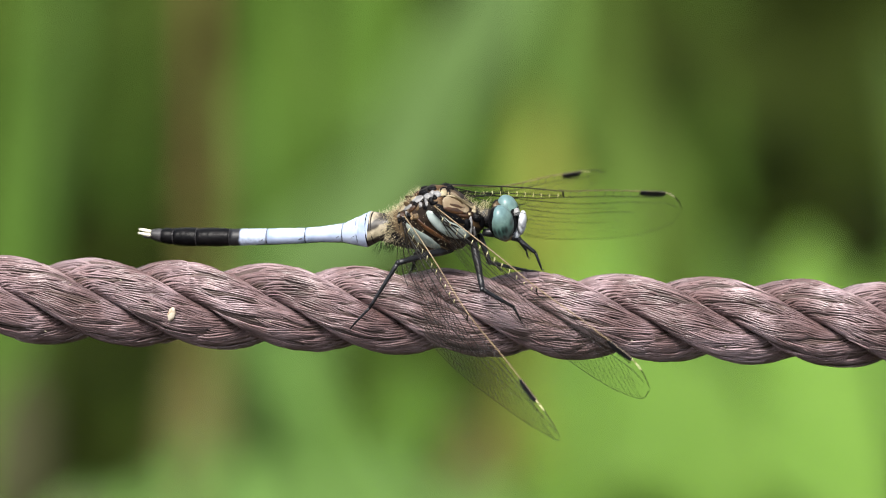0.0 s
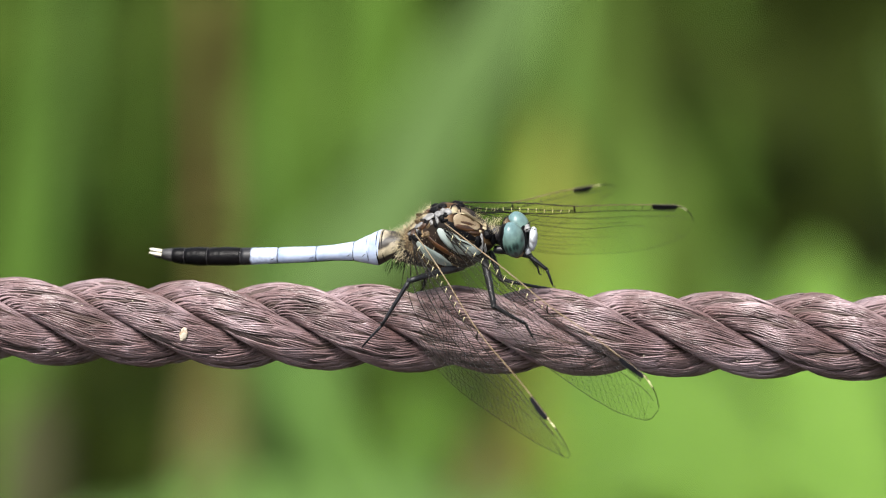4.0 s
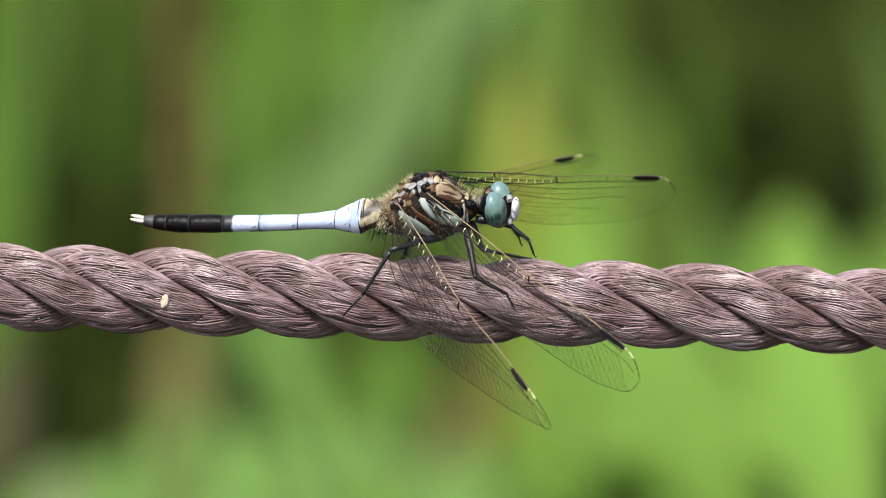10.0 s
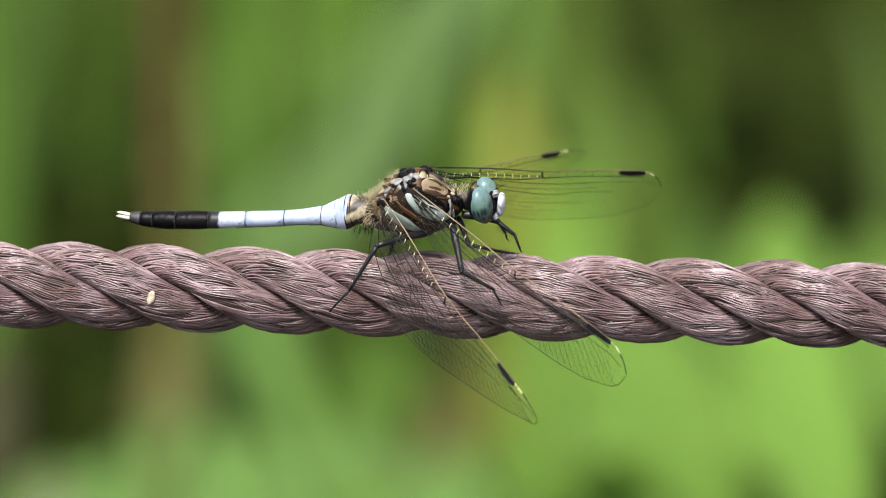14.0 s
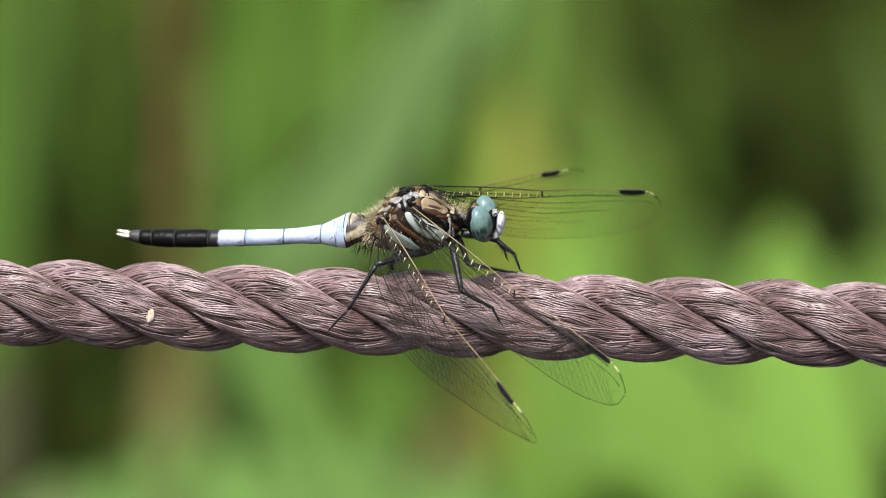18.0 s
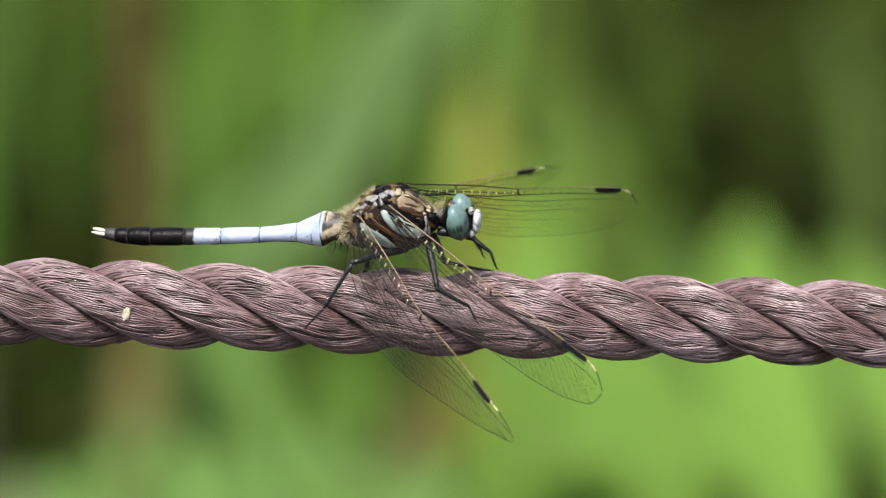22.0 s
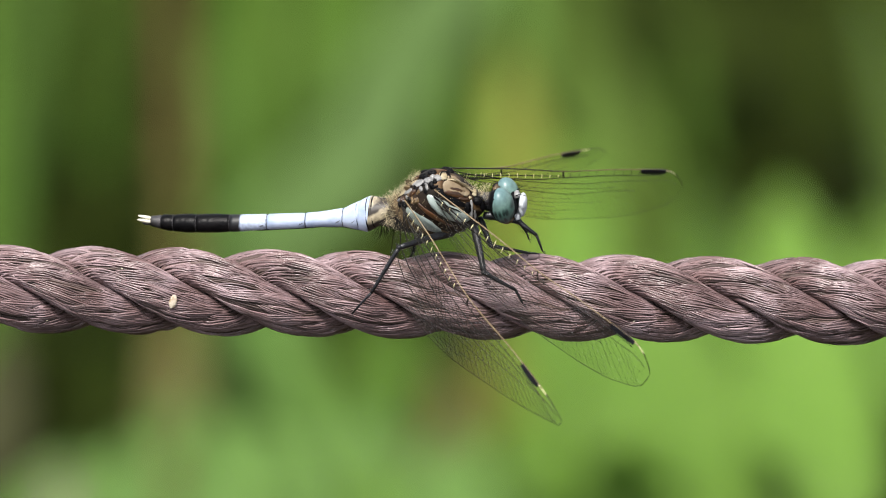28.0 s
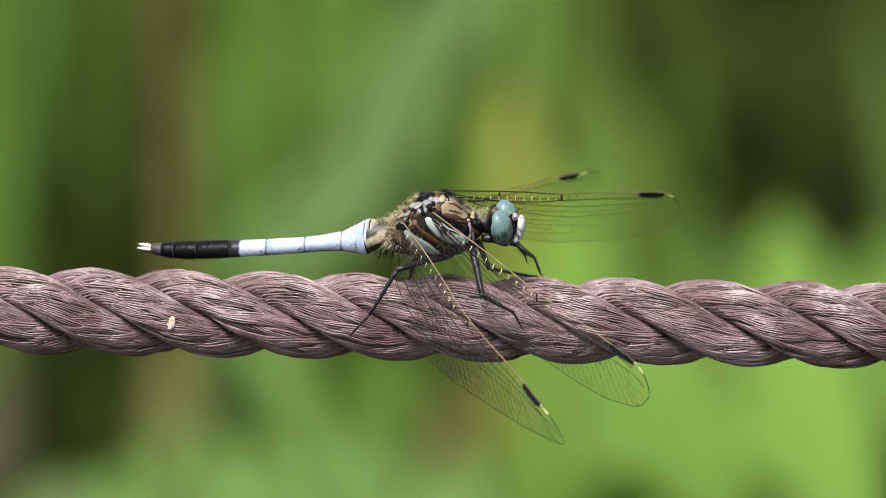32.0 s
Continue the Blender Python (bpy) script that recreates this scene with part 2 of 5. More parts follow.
BLACK, DARK = (0.008, 0.008, 0.010), (0.022, 0.016, 0.012)
RED, TAN, CREAM = (0.085, 0.038, 0.016), (0.22, 0.14, 0.07), (0.55, 0.45, 0.28)
MAT = {
    "filament": material("rope_filament", ((0.0984, 0.0552, 0.0516), (0.1800, 0.1176, 0.1176), (0.3300, 0.2436, 0.2580)), 160, 0.33, 0.0, island=0.33, specular=0.6, spread=(0.28, 0.72)),
    # deep fibres and core: dusty brown, darkened further as shade in the gaps
    "filament_deep": material("rope_filament_dusty_shaded", ((0.058, 0.037, 0.032), (0.122, 0.082, 0.074)), 210, 0.5, 0.0, island=0.3, specular=0.4),
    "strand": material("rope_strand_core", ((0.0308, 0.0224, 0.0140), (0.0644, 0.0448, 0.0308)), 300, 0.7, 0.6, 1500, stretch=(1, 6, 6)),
    "strand_far": material("rope_strand", ((0.0735, 0.0441, 0.0441), (0.1543, 0.09555, 0.09187)), 300, 0.5, 0.8, 1200, stretch=(0.3, 3, 3)),
    "speck": material("pale_seed_husk", ((0.3087, 0.1985, 0.1176), (0.5733, 0.4998, 0.3969)), 900, 0.6, 0.5, spread=(0.4, 0.55)),
    "dust": material("pale_dust", ((0.294, 0.2426, 0.1617), (0.5145, 0.4778, 0.3675)), 900, 0.7),
    "thorax": banded("thorax_cuticle", (0.57, 0.0, 0.82),
                     ((-5.0, BLACK), (-3.4, BLACK), (-2.4, (0.13, 0.09, 0.05)), (-0.4, DARK), (0.2, (0.018, 0.012, 0.009)), (1.5, (0.032, 0.021, 0.015)), (3.4, (0.012, 0.010, 0.008)), (4.2, DARK), (4.6, (0.14, 0.085, 0.04)),
                      (5.1, (0.06, 0.03, 0.014)), (5.5, BLACK), (5.85, (0.17, 0.12, 0.07)), (6.5, (0.24, 0.19, 0.12))), 0.0003, 420, 0.5, 0.6, dapple=0.6, specular=0.12),
    "panel": material("pale_green_blue_cuticle", ((0.2125, 0.2625, 0.2375), (0.3750, 0.4312, 0.4125)), 520, 0.4, 0.3, 2500),
    "redbrown": material("red_brown_cuticle", ((0.008, 0.005, 0.003), (0.105, 0.044, 0.016)), 700, 0.4, 0.4, 2500),
    "tan": material("tan_cuticle", ((0.0441, 0.02573, 0.01029), (0.2205, 0.147, 0.0735)), 720, 0.45, 0.4, 2500),
    "bone": material("bone_white_cuticle", ((0.09, 0.088, 0.088), (0.36, 0.355, 0.35)), 1000, 0.42, 0.5, 2500),
    "buff": material("buff_cuticle", ((0.13, 0.085, 0.045), (0.24, 0.18, 0.11), (0.34, 0.28, 0.19)), 420, 0.5, 0.5, 2500, spread=(0.25, 0.72)),
    "pruina": material("pruinose_blue_white", ((0.2160, 0.2808, 0.4320), (0.3780, 0.4428, 0.5940), (0.4968, 0.5616, 0.6912)), 420, 0.5, 0.25, 2500, spread=(0.25, 0.72)),
    "black": material("black_cuticle", ((0.002, 0.002, 0.0022), (0.0065, 0.0062, 0.0075)), 700, 0.42, 0.5, 2200, specular=0.07),
    "tail_black": material("glossy_black_ring", ((0.002, 0.002, 0.0024), (0.007, 0.006, 0.0065)), 700, 0.38, 0.5, 1600, specular=0.11, spread=(0.4, 0.75)),
    "grey_black": material("grey_black_cuticle", ((0.0147, 0.01323, 0.01323), (0.05145, 0.04777, 0.05145)), 900, 0.5, 0.35, 3000),
    "cream": material("cream_cuticle", ((0.2205, 0.1617, 0.08085), (0.4557, 0.3969, 0.2646)), 500, 0.5, 0.3, 2500),
    "base_segment": banded("abdomen_base_cuticle", (-0.3, 0.1, 1.0), ((-3.6, BLACK), (-0.95, DARK), (-0.6, (0.40, 0.34, 0.23)), (0.4, (0.42, 0.36, 0.25)), (0.65, (0.03, 0.022, 0.014)), (1.15, DARK), (1.4, (0.36, 0.31, 0.22)), (2.9, (0.40, 0.36, 0.27))), 0.0005, 500, 0.5, dapple=0.45),
    "two_tone": banded("half_black_cuticle", (1, 0, 0), ((-26.8, BLACK), (-25.45, BLACK), (-25.15, (0.38, 0.44, 0.58)), (-21.0, (0.48, 0.54, 0.68))), 0.0005, 700, 0.5, 0.2),
    "white": material("white_face", ((0.40, 0.43, 0.47), (0.64, 0.66, 0.69)), 600, 0.35, 0.2, 2500),
    "cercus": material("ivory_appendage", ((0.6, 0.55, 0.42), (0.85, 0.82, 0.7)), 700, 0.4),
    "eye": eye_material(),
    "brown": material("brown_cuticle", ((0.0735, 0.03675, 0.01837), (0.2205, 0.1396, 0.06615)), 700, 0.45, 0.3, 2500),
    "leg": material("leg_cuticle", ((0.003, 0.0033, 0.004), (0.014, 0.0145, 0.018)), 900, 0.36, 0.7, 1800, specular=0.4),
    "hair": material("pale_hair", ((0.64, 0.55, 0.33), (0.92, 0.84, 0.62)), 300, 0.5, through_light=0.3),
    "membrane": membrane_material(),
    "vein": material("dark_vein", ((0.004, 0.003, 0.003), (0.014, 0.010, 0.007)), 600, 0.5, specular=0.2),
    "net": material("fine_brown_vein", ((0.006, 0.005, 0.003), (0.018, 0.013, 0.008)), 600, 0.5),
    "costa": material("amber_costa", ((0.115, 0.072, 0.029), (0.24, 0.172, 0.086)), 250, 0.4),
    "costa_dark": banded("costa_dark_at_root", (1, 0, 0), ((0, (0.012, 0.010, 0.007)), (15, (0.016, 0.012, 0.008)), (20, (0.10, 0.07, 0.03)), (38, (0.20, 0.145, 0.07))), 0.0004, 600, 0.4),
    "yellow": material("yellow_crossvein", ((0.66, 0.58, 0.30), (0.82, 0.75, 0.46)), 600, 0.5),
    "stigma": material("black_stigma", ((0.004, 0.004, 0.006), (0.016, 0.016, 0.022)), 900, 0.35),
    "leaf_pale": material("pale_blade", ((0.0899, 0.1562, 0.0396), (0.1220, 0.1990, 0.0621)), 40, 0.65, 0.2, 200, through_light=0.3, stretch=(1, 1, 0.15), vary=0.06, specular=0.14),
    "leaf_grey": material("dull_blade", ((0.0860, 0.1784, 0.0239), (0.1345, 0.2399, 0.0455)), 40, 0.65, 0.2, 200, through_light=0.3, stretch=(1, 1, 0.15), specular=0.14),
    "leaf_lime": material("lime_blade", ((0.1305, 0.2475, 0.0495), (0.1728, 0.3105, 0.0738)), 40, 0.65, 0.2, 200, through_light=0.3, vary=0.06, specular=0.14),
    "leaf_bright": material("bright_leaf", ((0.1242, 0.2475, 0.0288), (0.1872, 0.3285, 0.0522)), 40, 0.65, 0.2, 200, through_light=0.35, vary=0.08, specular=0.14),
    "leaf_mid": material("mid_green_leaf", ((0.0617, 0.1305, 0.0122), (0.0981, 0.1840, 0.0245)), 40, 0.65, 0.2, 200, through_light=0.3, vary=0.1, specular=0.14),
    "leaf_olive": material("olive_leaf", ((0.0607, 0.1086, 0.0129), (0.0920, 0.1472, 0.0221)), 40, 0.65, 0.2, 200, through_light=0.3, vary=0.08, specular=0.14),
    "leaf_yellow": material("yellowing_leaf", ((0.160, 0.195, 0.026), (0.222, 0.256, 0.044)), 30, 0.65, 0.2, 200, through_light=0.3, specular=0.14),
    "leaf_tan": material("withered_leaf", ((0.20, 0.18, 0.10), (0.30, 0.28, 0.18)), 30, 0.6, 0.3, 200, through_light=0.2),
    "leaf_brown": material("brown_dead_leaf", ((0.112, 0.102, 0.028), (0.165, 0.145, 0.045)), 30, 0.7, 0.3, 200, through_light=0.2, specular=0.2),
    "leaf_dark": material("dark_dead_leaf", ((0.036, 0.038, 0.014), (0.066, 0.066, 0.026)), 30, 0.7, 0.3, 200, through_light=0.15, specular=0.15),
    "dry_stalk": material("dry_stalk", ((0.094, 0.083, 0.023), (0.134, 0.117, 0.035)), 40, 0.8, 0.4, 300, stretch=(3, 3, 0.4), specular=0.1),
    # green taken nearly to black: the deep shade between plants is in this colour
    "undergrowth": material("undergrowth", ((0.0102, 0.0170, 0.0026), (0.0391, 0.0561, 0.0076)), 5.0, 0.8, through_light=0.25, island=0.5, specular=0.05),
    # soil brown darkened to stand for the shade under the plants
    "soil": material("shade_dark_soil", ((0.010, 0.010, 0.003), (0.024, 0.021, 0.007)), 14, 1.0, 0.8, 60, specular=0.0),
}


# ---- mesh helpers ----
MM = 0.001


def part(name, mesh, mat, parent=None, label="", smooth=True):
    """Links a mesh, or verts and faces in metres, as one object under its thing."""
    if isinstance(mesh, tuple):
        me = bpy.data.meshes.new(name)
        me.from_pydata([tuple(v) for v in mesh[0]], [], [tuple(f) for f in mesh[1]])
    elif isinstance(mesh, bmesh.types.BMesh):
        me = bpy.data.meshes.new(name)
        mesh.to_mesh(me)
        mesh.free()
    else:
        me = mesh
    if smooth:
        me.polygons.foreach_set("use_smooth", [True] * len(me.polygons))
    if mat is not None and not me.materials:
        me.materials.append(MAT[mat])
    ob = new(name, me)
    if parent is not None:
        ob.parent = parent
    return tagged(ob, label)


def merge(pieces):
    verts, faces, k = [], [], 0
    for v, f in pieces:
        verts.extend(v)
        faces.extend([tuple(i + k for i in q) for q in f])
        k += len(v)
    return verts, faces


def spline(points, count):
    """Catmull-Rom through the points."""
    p = [np.array(q, float) for q in points]
    p = [2 * p[0] - p[1]] + p + [2 * p[-1] - p[-2]]
    out = []
    for s in np.linspace(0, len(points) - 1 - 1e-9, count):
        i = int(s)
        t = s - i
        a, b, c, d = p[i], p[i + 1], p[i + 2], p[i + 3]
        out.append(0.5 * (2 * b + (c - a) * t + (2 * a - 5 * b + 4 * c - d) * t * t + (3 * b - a - 3 * c + d) * t ** 3))
    return np.array(out)


def tube(points, radii, sides=6, cap=True, flat=1.0):
    """A tapering tube along points (any unit)."""
    pts = np.array(points, float)
    radii = np.broadcast_to(np.array(radii, float), (len(pts),))
    verts, faces = [], []
    tan = np.gradient(pts, axis=0)
    ref = np.array((0.0, 0.0, 1.0)) if abs(tan[0][2]) < 0.9 * np.linalg.norm(tan[0]) else np.array((0.0, 1.0, 0.0))
    for p, r, t in zip(pts, radii, tan):
        t = t / (np.linalg.norm(t) + 1e-12)
        a = ref - t * (ref @ t)
        a /= np.linalg.norm(a) + 1e-12
        ref = a
        b = np.cross(t, a)
        for k in range(sides):
            w = 2 * math.pi * k / sides
            verts.append(p + r * (flat * math.cos(w) * a + math.sin(w) * b))
    n = len(pts)
    for i in range(n - 1):
        for k in range(sides):
            k2 = (k + 1) % sides
            faces.append((i * sides + k, i * sides + k2, (i + 1) * sides + k2, (i + 1) * sides + k))
    if cap:
        faces.append(tuple(reversed(range(sides))))
        faces.append(tuple((n - 1) * sides + k for k in range(sides)))
    return verts, faces


def scaled(vf, k=MM):
    return [np.array(v) * k for v in vf[0]], vf[1]


def shift(vf, d):
    d = np.array(d, float)
    return [np.array(v) + d for v in vf[0]], vf[1]


def ball(center, semi, seg=24, rings=16, dent=0.0, seed=0, turn=None):
    """An ellipsoid with slight unevenness (millimetres)."""
    verts, faces = [], []
    for i in range(rings + 1):
        th = math.pi * i / rings
        for k in range(seg):
            w = 2 * math.pi * k / seg
            d = Vector((math.sin(th) * math.cos(w), math.sin(th) * math.sin(w), math.cos(th)))
            s = 1 + dent * noise.noise(d * 2.3 + Vector((seed, 0, 0)))
            v = Vector((d.x * semi[0], d.y * semi[1], d.z * semi[2])) * s
            if turn:
                v = Euler([radians(a) for a in turn]).to_matrix() @ v
            verts.append(np.array(v) + np.array(center, float))
    for i in range(rings):
        for k in range(seg):
            k2 = (k + 1) % seg
            faces.append((i * seg + k, (i + 1) * seg + k, (i + 1) * seg + k2, i * seg + k2))
    return verts, faces


def loft(sections, seg=28, power=2.0, uneven=0.0):
    """Rings (x, z of the centre, half width, half height) joined along x, in millimetres."""
    verts, faces = [], []
    for x, z, hw, hh in sections:
        for k in range(seg):
            w = 2 * math.pi * k / seg
            c, s = math.cos(w), math.sin(w)
            y = hw * math.copysign(abs(c) ** (2 / power), c)
            q = hh * math.copysign(abs(s) ** (2 / power), s)
            g = 1 + uneven * noise.noise(Vector((x * 0.6, y * 0.6, q * 0.6)))
            verts.append(np.array((x, y * g, z + q * g)))
    n = len(sections)
    for i in range(n - 1):
        for k in range(seg):
            k2 = (k + 1) % seg
            faces.append((i * seg + k, i * seg + k2, (i + 1) * seg + k2, (i + 1) * seg + k))
    faces.append(tuple(reversed(range(seg))))
    faces.append(tuple((n - 1) * seg + k for k in range(seg)))
    return verts, faces


# ---- ground ----
def ground():
    rng = np.random.default_rng(3)
    xs = np.concatenate((-np.geomspace(400, 1.6, 14), np.linspace(-1.4, 1.4, 41), np.geomspace(1.6, 400, 14)))
    ys = np.concatenate((-np.geomspace(400, 2.1, 12), np.linspace(-1.9, 3.2, 61), np.geomspace(3.5, 400, 14)))
    verts, faces = [], []
    for y in ys:
        for x in xs:
            near = max(0.0, 1 - max(abs(x), abs(y)) / 6)
            verts.append((x, y, -0.02 + 0.05 * near * noise.noise(Vector((x * 2.2, y * 2.2, 0)))))
    w = len(xs)
    for j in range(len(ys) - 1):
        for i in range(w - 1):
            faces.append((j * w + i, j * w + i + 1, (j + 1) * w + i + 1, (j + 1) * w + i))
    ob = part("ground", (verts, faces), "soil")
    tagged(ob, "soil under a bank of green plants, their shade in its dark colour", "ground", kind="structure")


ground()


# ---- the rope ----
AXIS = (0.0, 0.0, 0.69978)
SLOPE = math.tan(radians(1.83))
PITCH, ROPE_R, PHASE = 35.0, 5.7, -0.147
ROPE_HALF = 1500.0
THIRD = math.pi / 3


def girth(theta):
    """Outside of a strand, pressed against its two neighbours: the rope's radius at theta from the strand's own middle."""
    e = np.abs(theta) / THIRD
    return ROPE_R - 2.4 * e ** 2.25 - 1.5 * np.clip((e - 0.82) / 0.22, 0, 2) ** 1.5


def lay(x, i, theta, lift=0.0):
    """A place on strand i at x mm, and its directions outwards and round, in the rope's own space (y away, z up)."""
    psi = PHASE + 2 * math.pi * (i / 3 - x / PITCH) + theta
    out = np.stack((0 * psi, -np.cos(psi), np.sin(psi)), -1)
    side = np.stack((0 * psi, np.sin(psi), np.cos(psi)), -1)
    mid = np.stack((x + 0 * psi, 0 * psi, 0 * psi), -1) + (girth(theta) + lift)[..., None] * out
    return mid, out, side


def strand_tube(i, x0, x1, step, lift, sides=34):
    x = np.arange(x0, x1 + step / 2, step)
    th = np.linspace(-1.12, 1.12, sides)
    v, _, _ = lay(x[:, None], i, th[None, :] + 0 * x[:, None], lift)
    v = v.reshape(-1, 3) * MM
    m = len(x)
    idx = np.arange((m - 1) * sides)
    r, k = idx // sides, idx % sides
    k2 = (k + 1) % sides
    f = np.stack((r * sides + k, r * sides + k2, (r + 1) * sides + k2, (r + 1) * sides + k), -1)
    return v, f


def quick_mesh(name, v, f):
    me = bpy.data.meshes.new(name)
    me.from_pydata(v.tolist(), [], f.tolist())
    me.update()
    return me


def fibre_run(i, x, theta, lift, thick):
    """One fibre laid on strand i: four-sided."""
    m = len(x)
    mid, out, side = lay(x, i, theta, lift)
    th = np.broadcast_to(thick, (m,))[:, None]
    ring = np.stack((mid + 1.45 * th * out, mid + th * side, mid - 1.2 * th * out, mid - th * side), 1)
    r = np.repeat(np.arange(m - 1), 4)
    k = np.tile(np.arange(4), m - 1)
    k2 = (k + 1) % 4
    return ring.reshape(-1, 3), np.stack((r * 4 + k, (r + 1) * 4 + k, (r + 1) * 4 + k2, r * 4 + k2), -1)


def gather(i, runs):
    vs, fs, k0 = [], [], 0
    for run in runs:
        v, f = fibre_run(i, *run)
        vs.append(v)
        fs.append(f + k0)
        k0 += len(v)
    return np.concatenate(vs) * MM, np.concatenate(fs)


LAY = 0.139


def bend(u):
    """Fibres leave a strand's edge a little more along the strand and turn towards the rope's length on its crown."""
    return u - 0.11 * u ** 3


def fibre_bed(i, half, rng):
    """The fibres that lie deeper in strand i and cross it slantwise."""
    runs = []
    u = np.linspace(-1.48, 1.48, 19)
    for j in range(int(2 * half / 0.40)):
        x = -half + 0.40 * j + u / LAY
        runs.append((x, bend(u) + 0.02 * np.sin(x / 1.9 + rng.uniform(0, 6)), -0.47 + 0.06 * np.sin(x / 2.1 + rng.uniform(0, 6)), rng.uniform(0.11, 0.15)))
    return gather(i, runs)


def fibre_tufts(i, half, rng):
    """On the bed: flat yarns of a few fibres that surface, narrow and dive under the next, and some loose ends."""
    runs = []
    t = np.linspace(-1, 1, 13)
    step, rows = 3.3, 18
    for j in range(int((2 * half - 12) / step) * rows):
        row, col = j % rows, j // rows
        ln = rng.uniform(4.8, 7.6)
        x0 = -half + 6 + step * (col + 0.37 * (row % 3)) + rng.normal(0, 0.6)
        mid = -1.38 + 2.76 * (row + 0.5 * (col % 2) + rng.normal(0, 0.16)) / (rows - 0.5)
        twist = LAY + (0.022 if col % 2 else -0.018) + rng.normal(0, 0.007)
        count = int(rng.integers(3, 6))
        high, roll = rng.uniform(-0.10, 0.05), rng.normal(0.05, 0.10)
        for q in range(count):
            u = q - (count - 1) / 2
            w = u / (count / 2)
            x = x0 + 0.5 * ln * t * rng.uniform(0.85, 1.08) + 0.45 * u * rng.uniform(0.5, 1.3)
            th = bend(mid + twist * (x - x0)) + u * 0.058 * (1 - 0.70 * t * t) + 0.003 * np.sin(x / 1.6 + rng.uniform(0, 6)) + rng.normal(0, 0.003)
            lift = high + roll * w - 0.20 * w * w - 0.48 * np.clip((np.abs(t) - 0.45) / 0.55, 0, 1) ** 2 + rng.uniform(-0.05, 0.03) - 0.06
            runs.append((x, np.minimum(th, 1.10), lift, rng.uniform(0.092, 0.125) * (1 - 0.45 * t ** 2)))
    e = np.linspace(0, 1, 6)
    for _ in range(60):
        x = rng.uniform(-half + 6, half - 6) + rng.uniform(0.8, 2.2) * e
        runs.append((x, rng.uniform(-0.7, 0.55) + LAY * (x - x[0]) + rng.normal(0, 0.05) * e, rng.uniform(0.05, 0.32) * e ** 1.5 - 0.05, 0.024 * (1 - 0.7 * e)))
    return gather(i, runs)


def rope():
    rng = np.random.default_rng(11)
    root = new("rope")
    root.matrix_world = pose(*AXIS, 0, math.degrees(math.atan(SLOPE)), 0)
    tagged(root, "thick mauve-brown three-strand synthetic rope, slightly dusty", "rope")
    for i in range(3):
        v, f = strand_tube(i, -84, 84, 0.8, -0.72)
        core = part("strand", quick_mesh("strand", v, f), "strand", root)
        for a, z in ((-ROPE_HALF, -84), (84, ROPE_HALF)):
            v, f = strand_tube(i, a, z, 1.6, 0.0, 24)
            part("strand_end", quick_mesh("strand_end", v, f), "strand_far", root)
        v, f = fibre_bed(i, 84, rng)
        tagged(part("fibre_bed", quick_mesh("fibre_bed", v, f), "filament_deep", core, "dusty inner fibres, their brown darkened as gap shade"), kind="stuff")
        v, f = fibre_tufts(i, 84, rng)
        tagged(part("fibre_cover", quick_mesh("fibre_cover", v, f), "filament", core, "glossy fine mauve-brown fibres"), kind="stuff")
    return root


the_rope = rope()


def on_rope(x, up_angle, extra=0.0):
    """A place on the rope's outside at x mm; up_angle from the near side towards the top."""
    w = radians(up_angle)
    theta = (w - PHASE + 2 * math.pi * x / PITCH + THIRD) % (2 * THIRD) - THIRD
    best = float(girth(np.array(theta)))
    p = np.array((x, -math.cos(w) * (best + extra), math.sin(w) * (best + extra))) * MM
    return the_rope.matrix_world @ Vector(p)


def rope_specks():
    husk = part("seed_husk", scaled(ball((0, 0, 0), (0.5, 0.22, 0.92), 16, 10, 0.25, 3, (0, 14, 0))), "speck")
    husk.matrix_world = Matrix.Translation(on_rope(-35.7, 7, 0.1)) @ pose(0, 0, 0, -7, 0, 0)
    tagged(husk, "tiny pale seed husk stuck on the rope", "seed husk")
    rng = random.Random(5)
    for k in range(20):
        x, a = rng.uniform(-70, 70), rng.uniform(-35, 80)
        grain = part("dust_grain", scaled(ball((0, 0, 0), (rng.uniform(0.06, 0.16), 0.07, rng.uniform(0.05, 0.11)), 8, 6, 0.4, k)), "dust")
        grain.matrix_world = Matrix.Translation(on_rope(x, a, 0.05)) @ pose(0, 0, 0, -a, rng.uniform(0, 90), 0)
        tagged(grain, "pale grain of dust caught in rope fibres", "dust grain", group="dust grains on the rope")


rope_specks()


# ---- the dragonfly, in millimetres: x forward, y to its left, z up ----
PERCH = pose(-0.00179, 0.0, 0.71290, 21.78, 3.174, -7.889)
dragonfly = new("dragonfly")
dragonfly.matrix_world = PERCH
tagged(dragonfly, "perched dragonfly with pale blue abdomen, black tail and clear wings", "dragonfly")


TORSO = ((-7.4, -2.7, 1.2, 1.2), (-5.3, -2.4, 1.9, 1.9), (-3.8, -1.8, 2.5, 2.8), (-2.0, -0.6, 3.2, 4.0), (0.0, 0.15, 3.5, 4.8), (1.5, 0.3, 3.5, 4.85),
         (3.0, 0.2, 3.4, 4.5), (4.3, 0.0, 3.0, 3.7), (5.3, 0.0, 2.4, 2.9), (6.3, 0.4, 1.6, 1.9), (7.3, 0.8, 1.0, 1.2))


def torso_at(x):
    xs = [q[0] for q in TORSO]
    return tuple(float(np.interp(x, xs, [q[j] for q in TORSO])) for j in (1, 2, 3))


def skin_y(x, z, proud=0.0):
    """How far the thorax reaches sideways at x and z."""
    z0, hw, hh = torso_at(x)
    k = min(0.98, abs((z - z0) / hh))
    return (hw + proud) * (1 - k ** 2.2) ** (1 / 2.2)


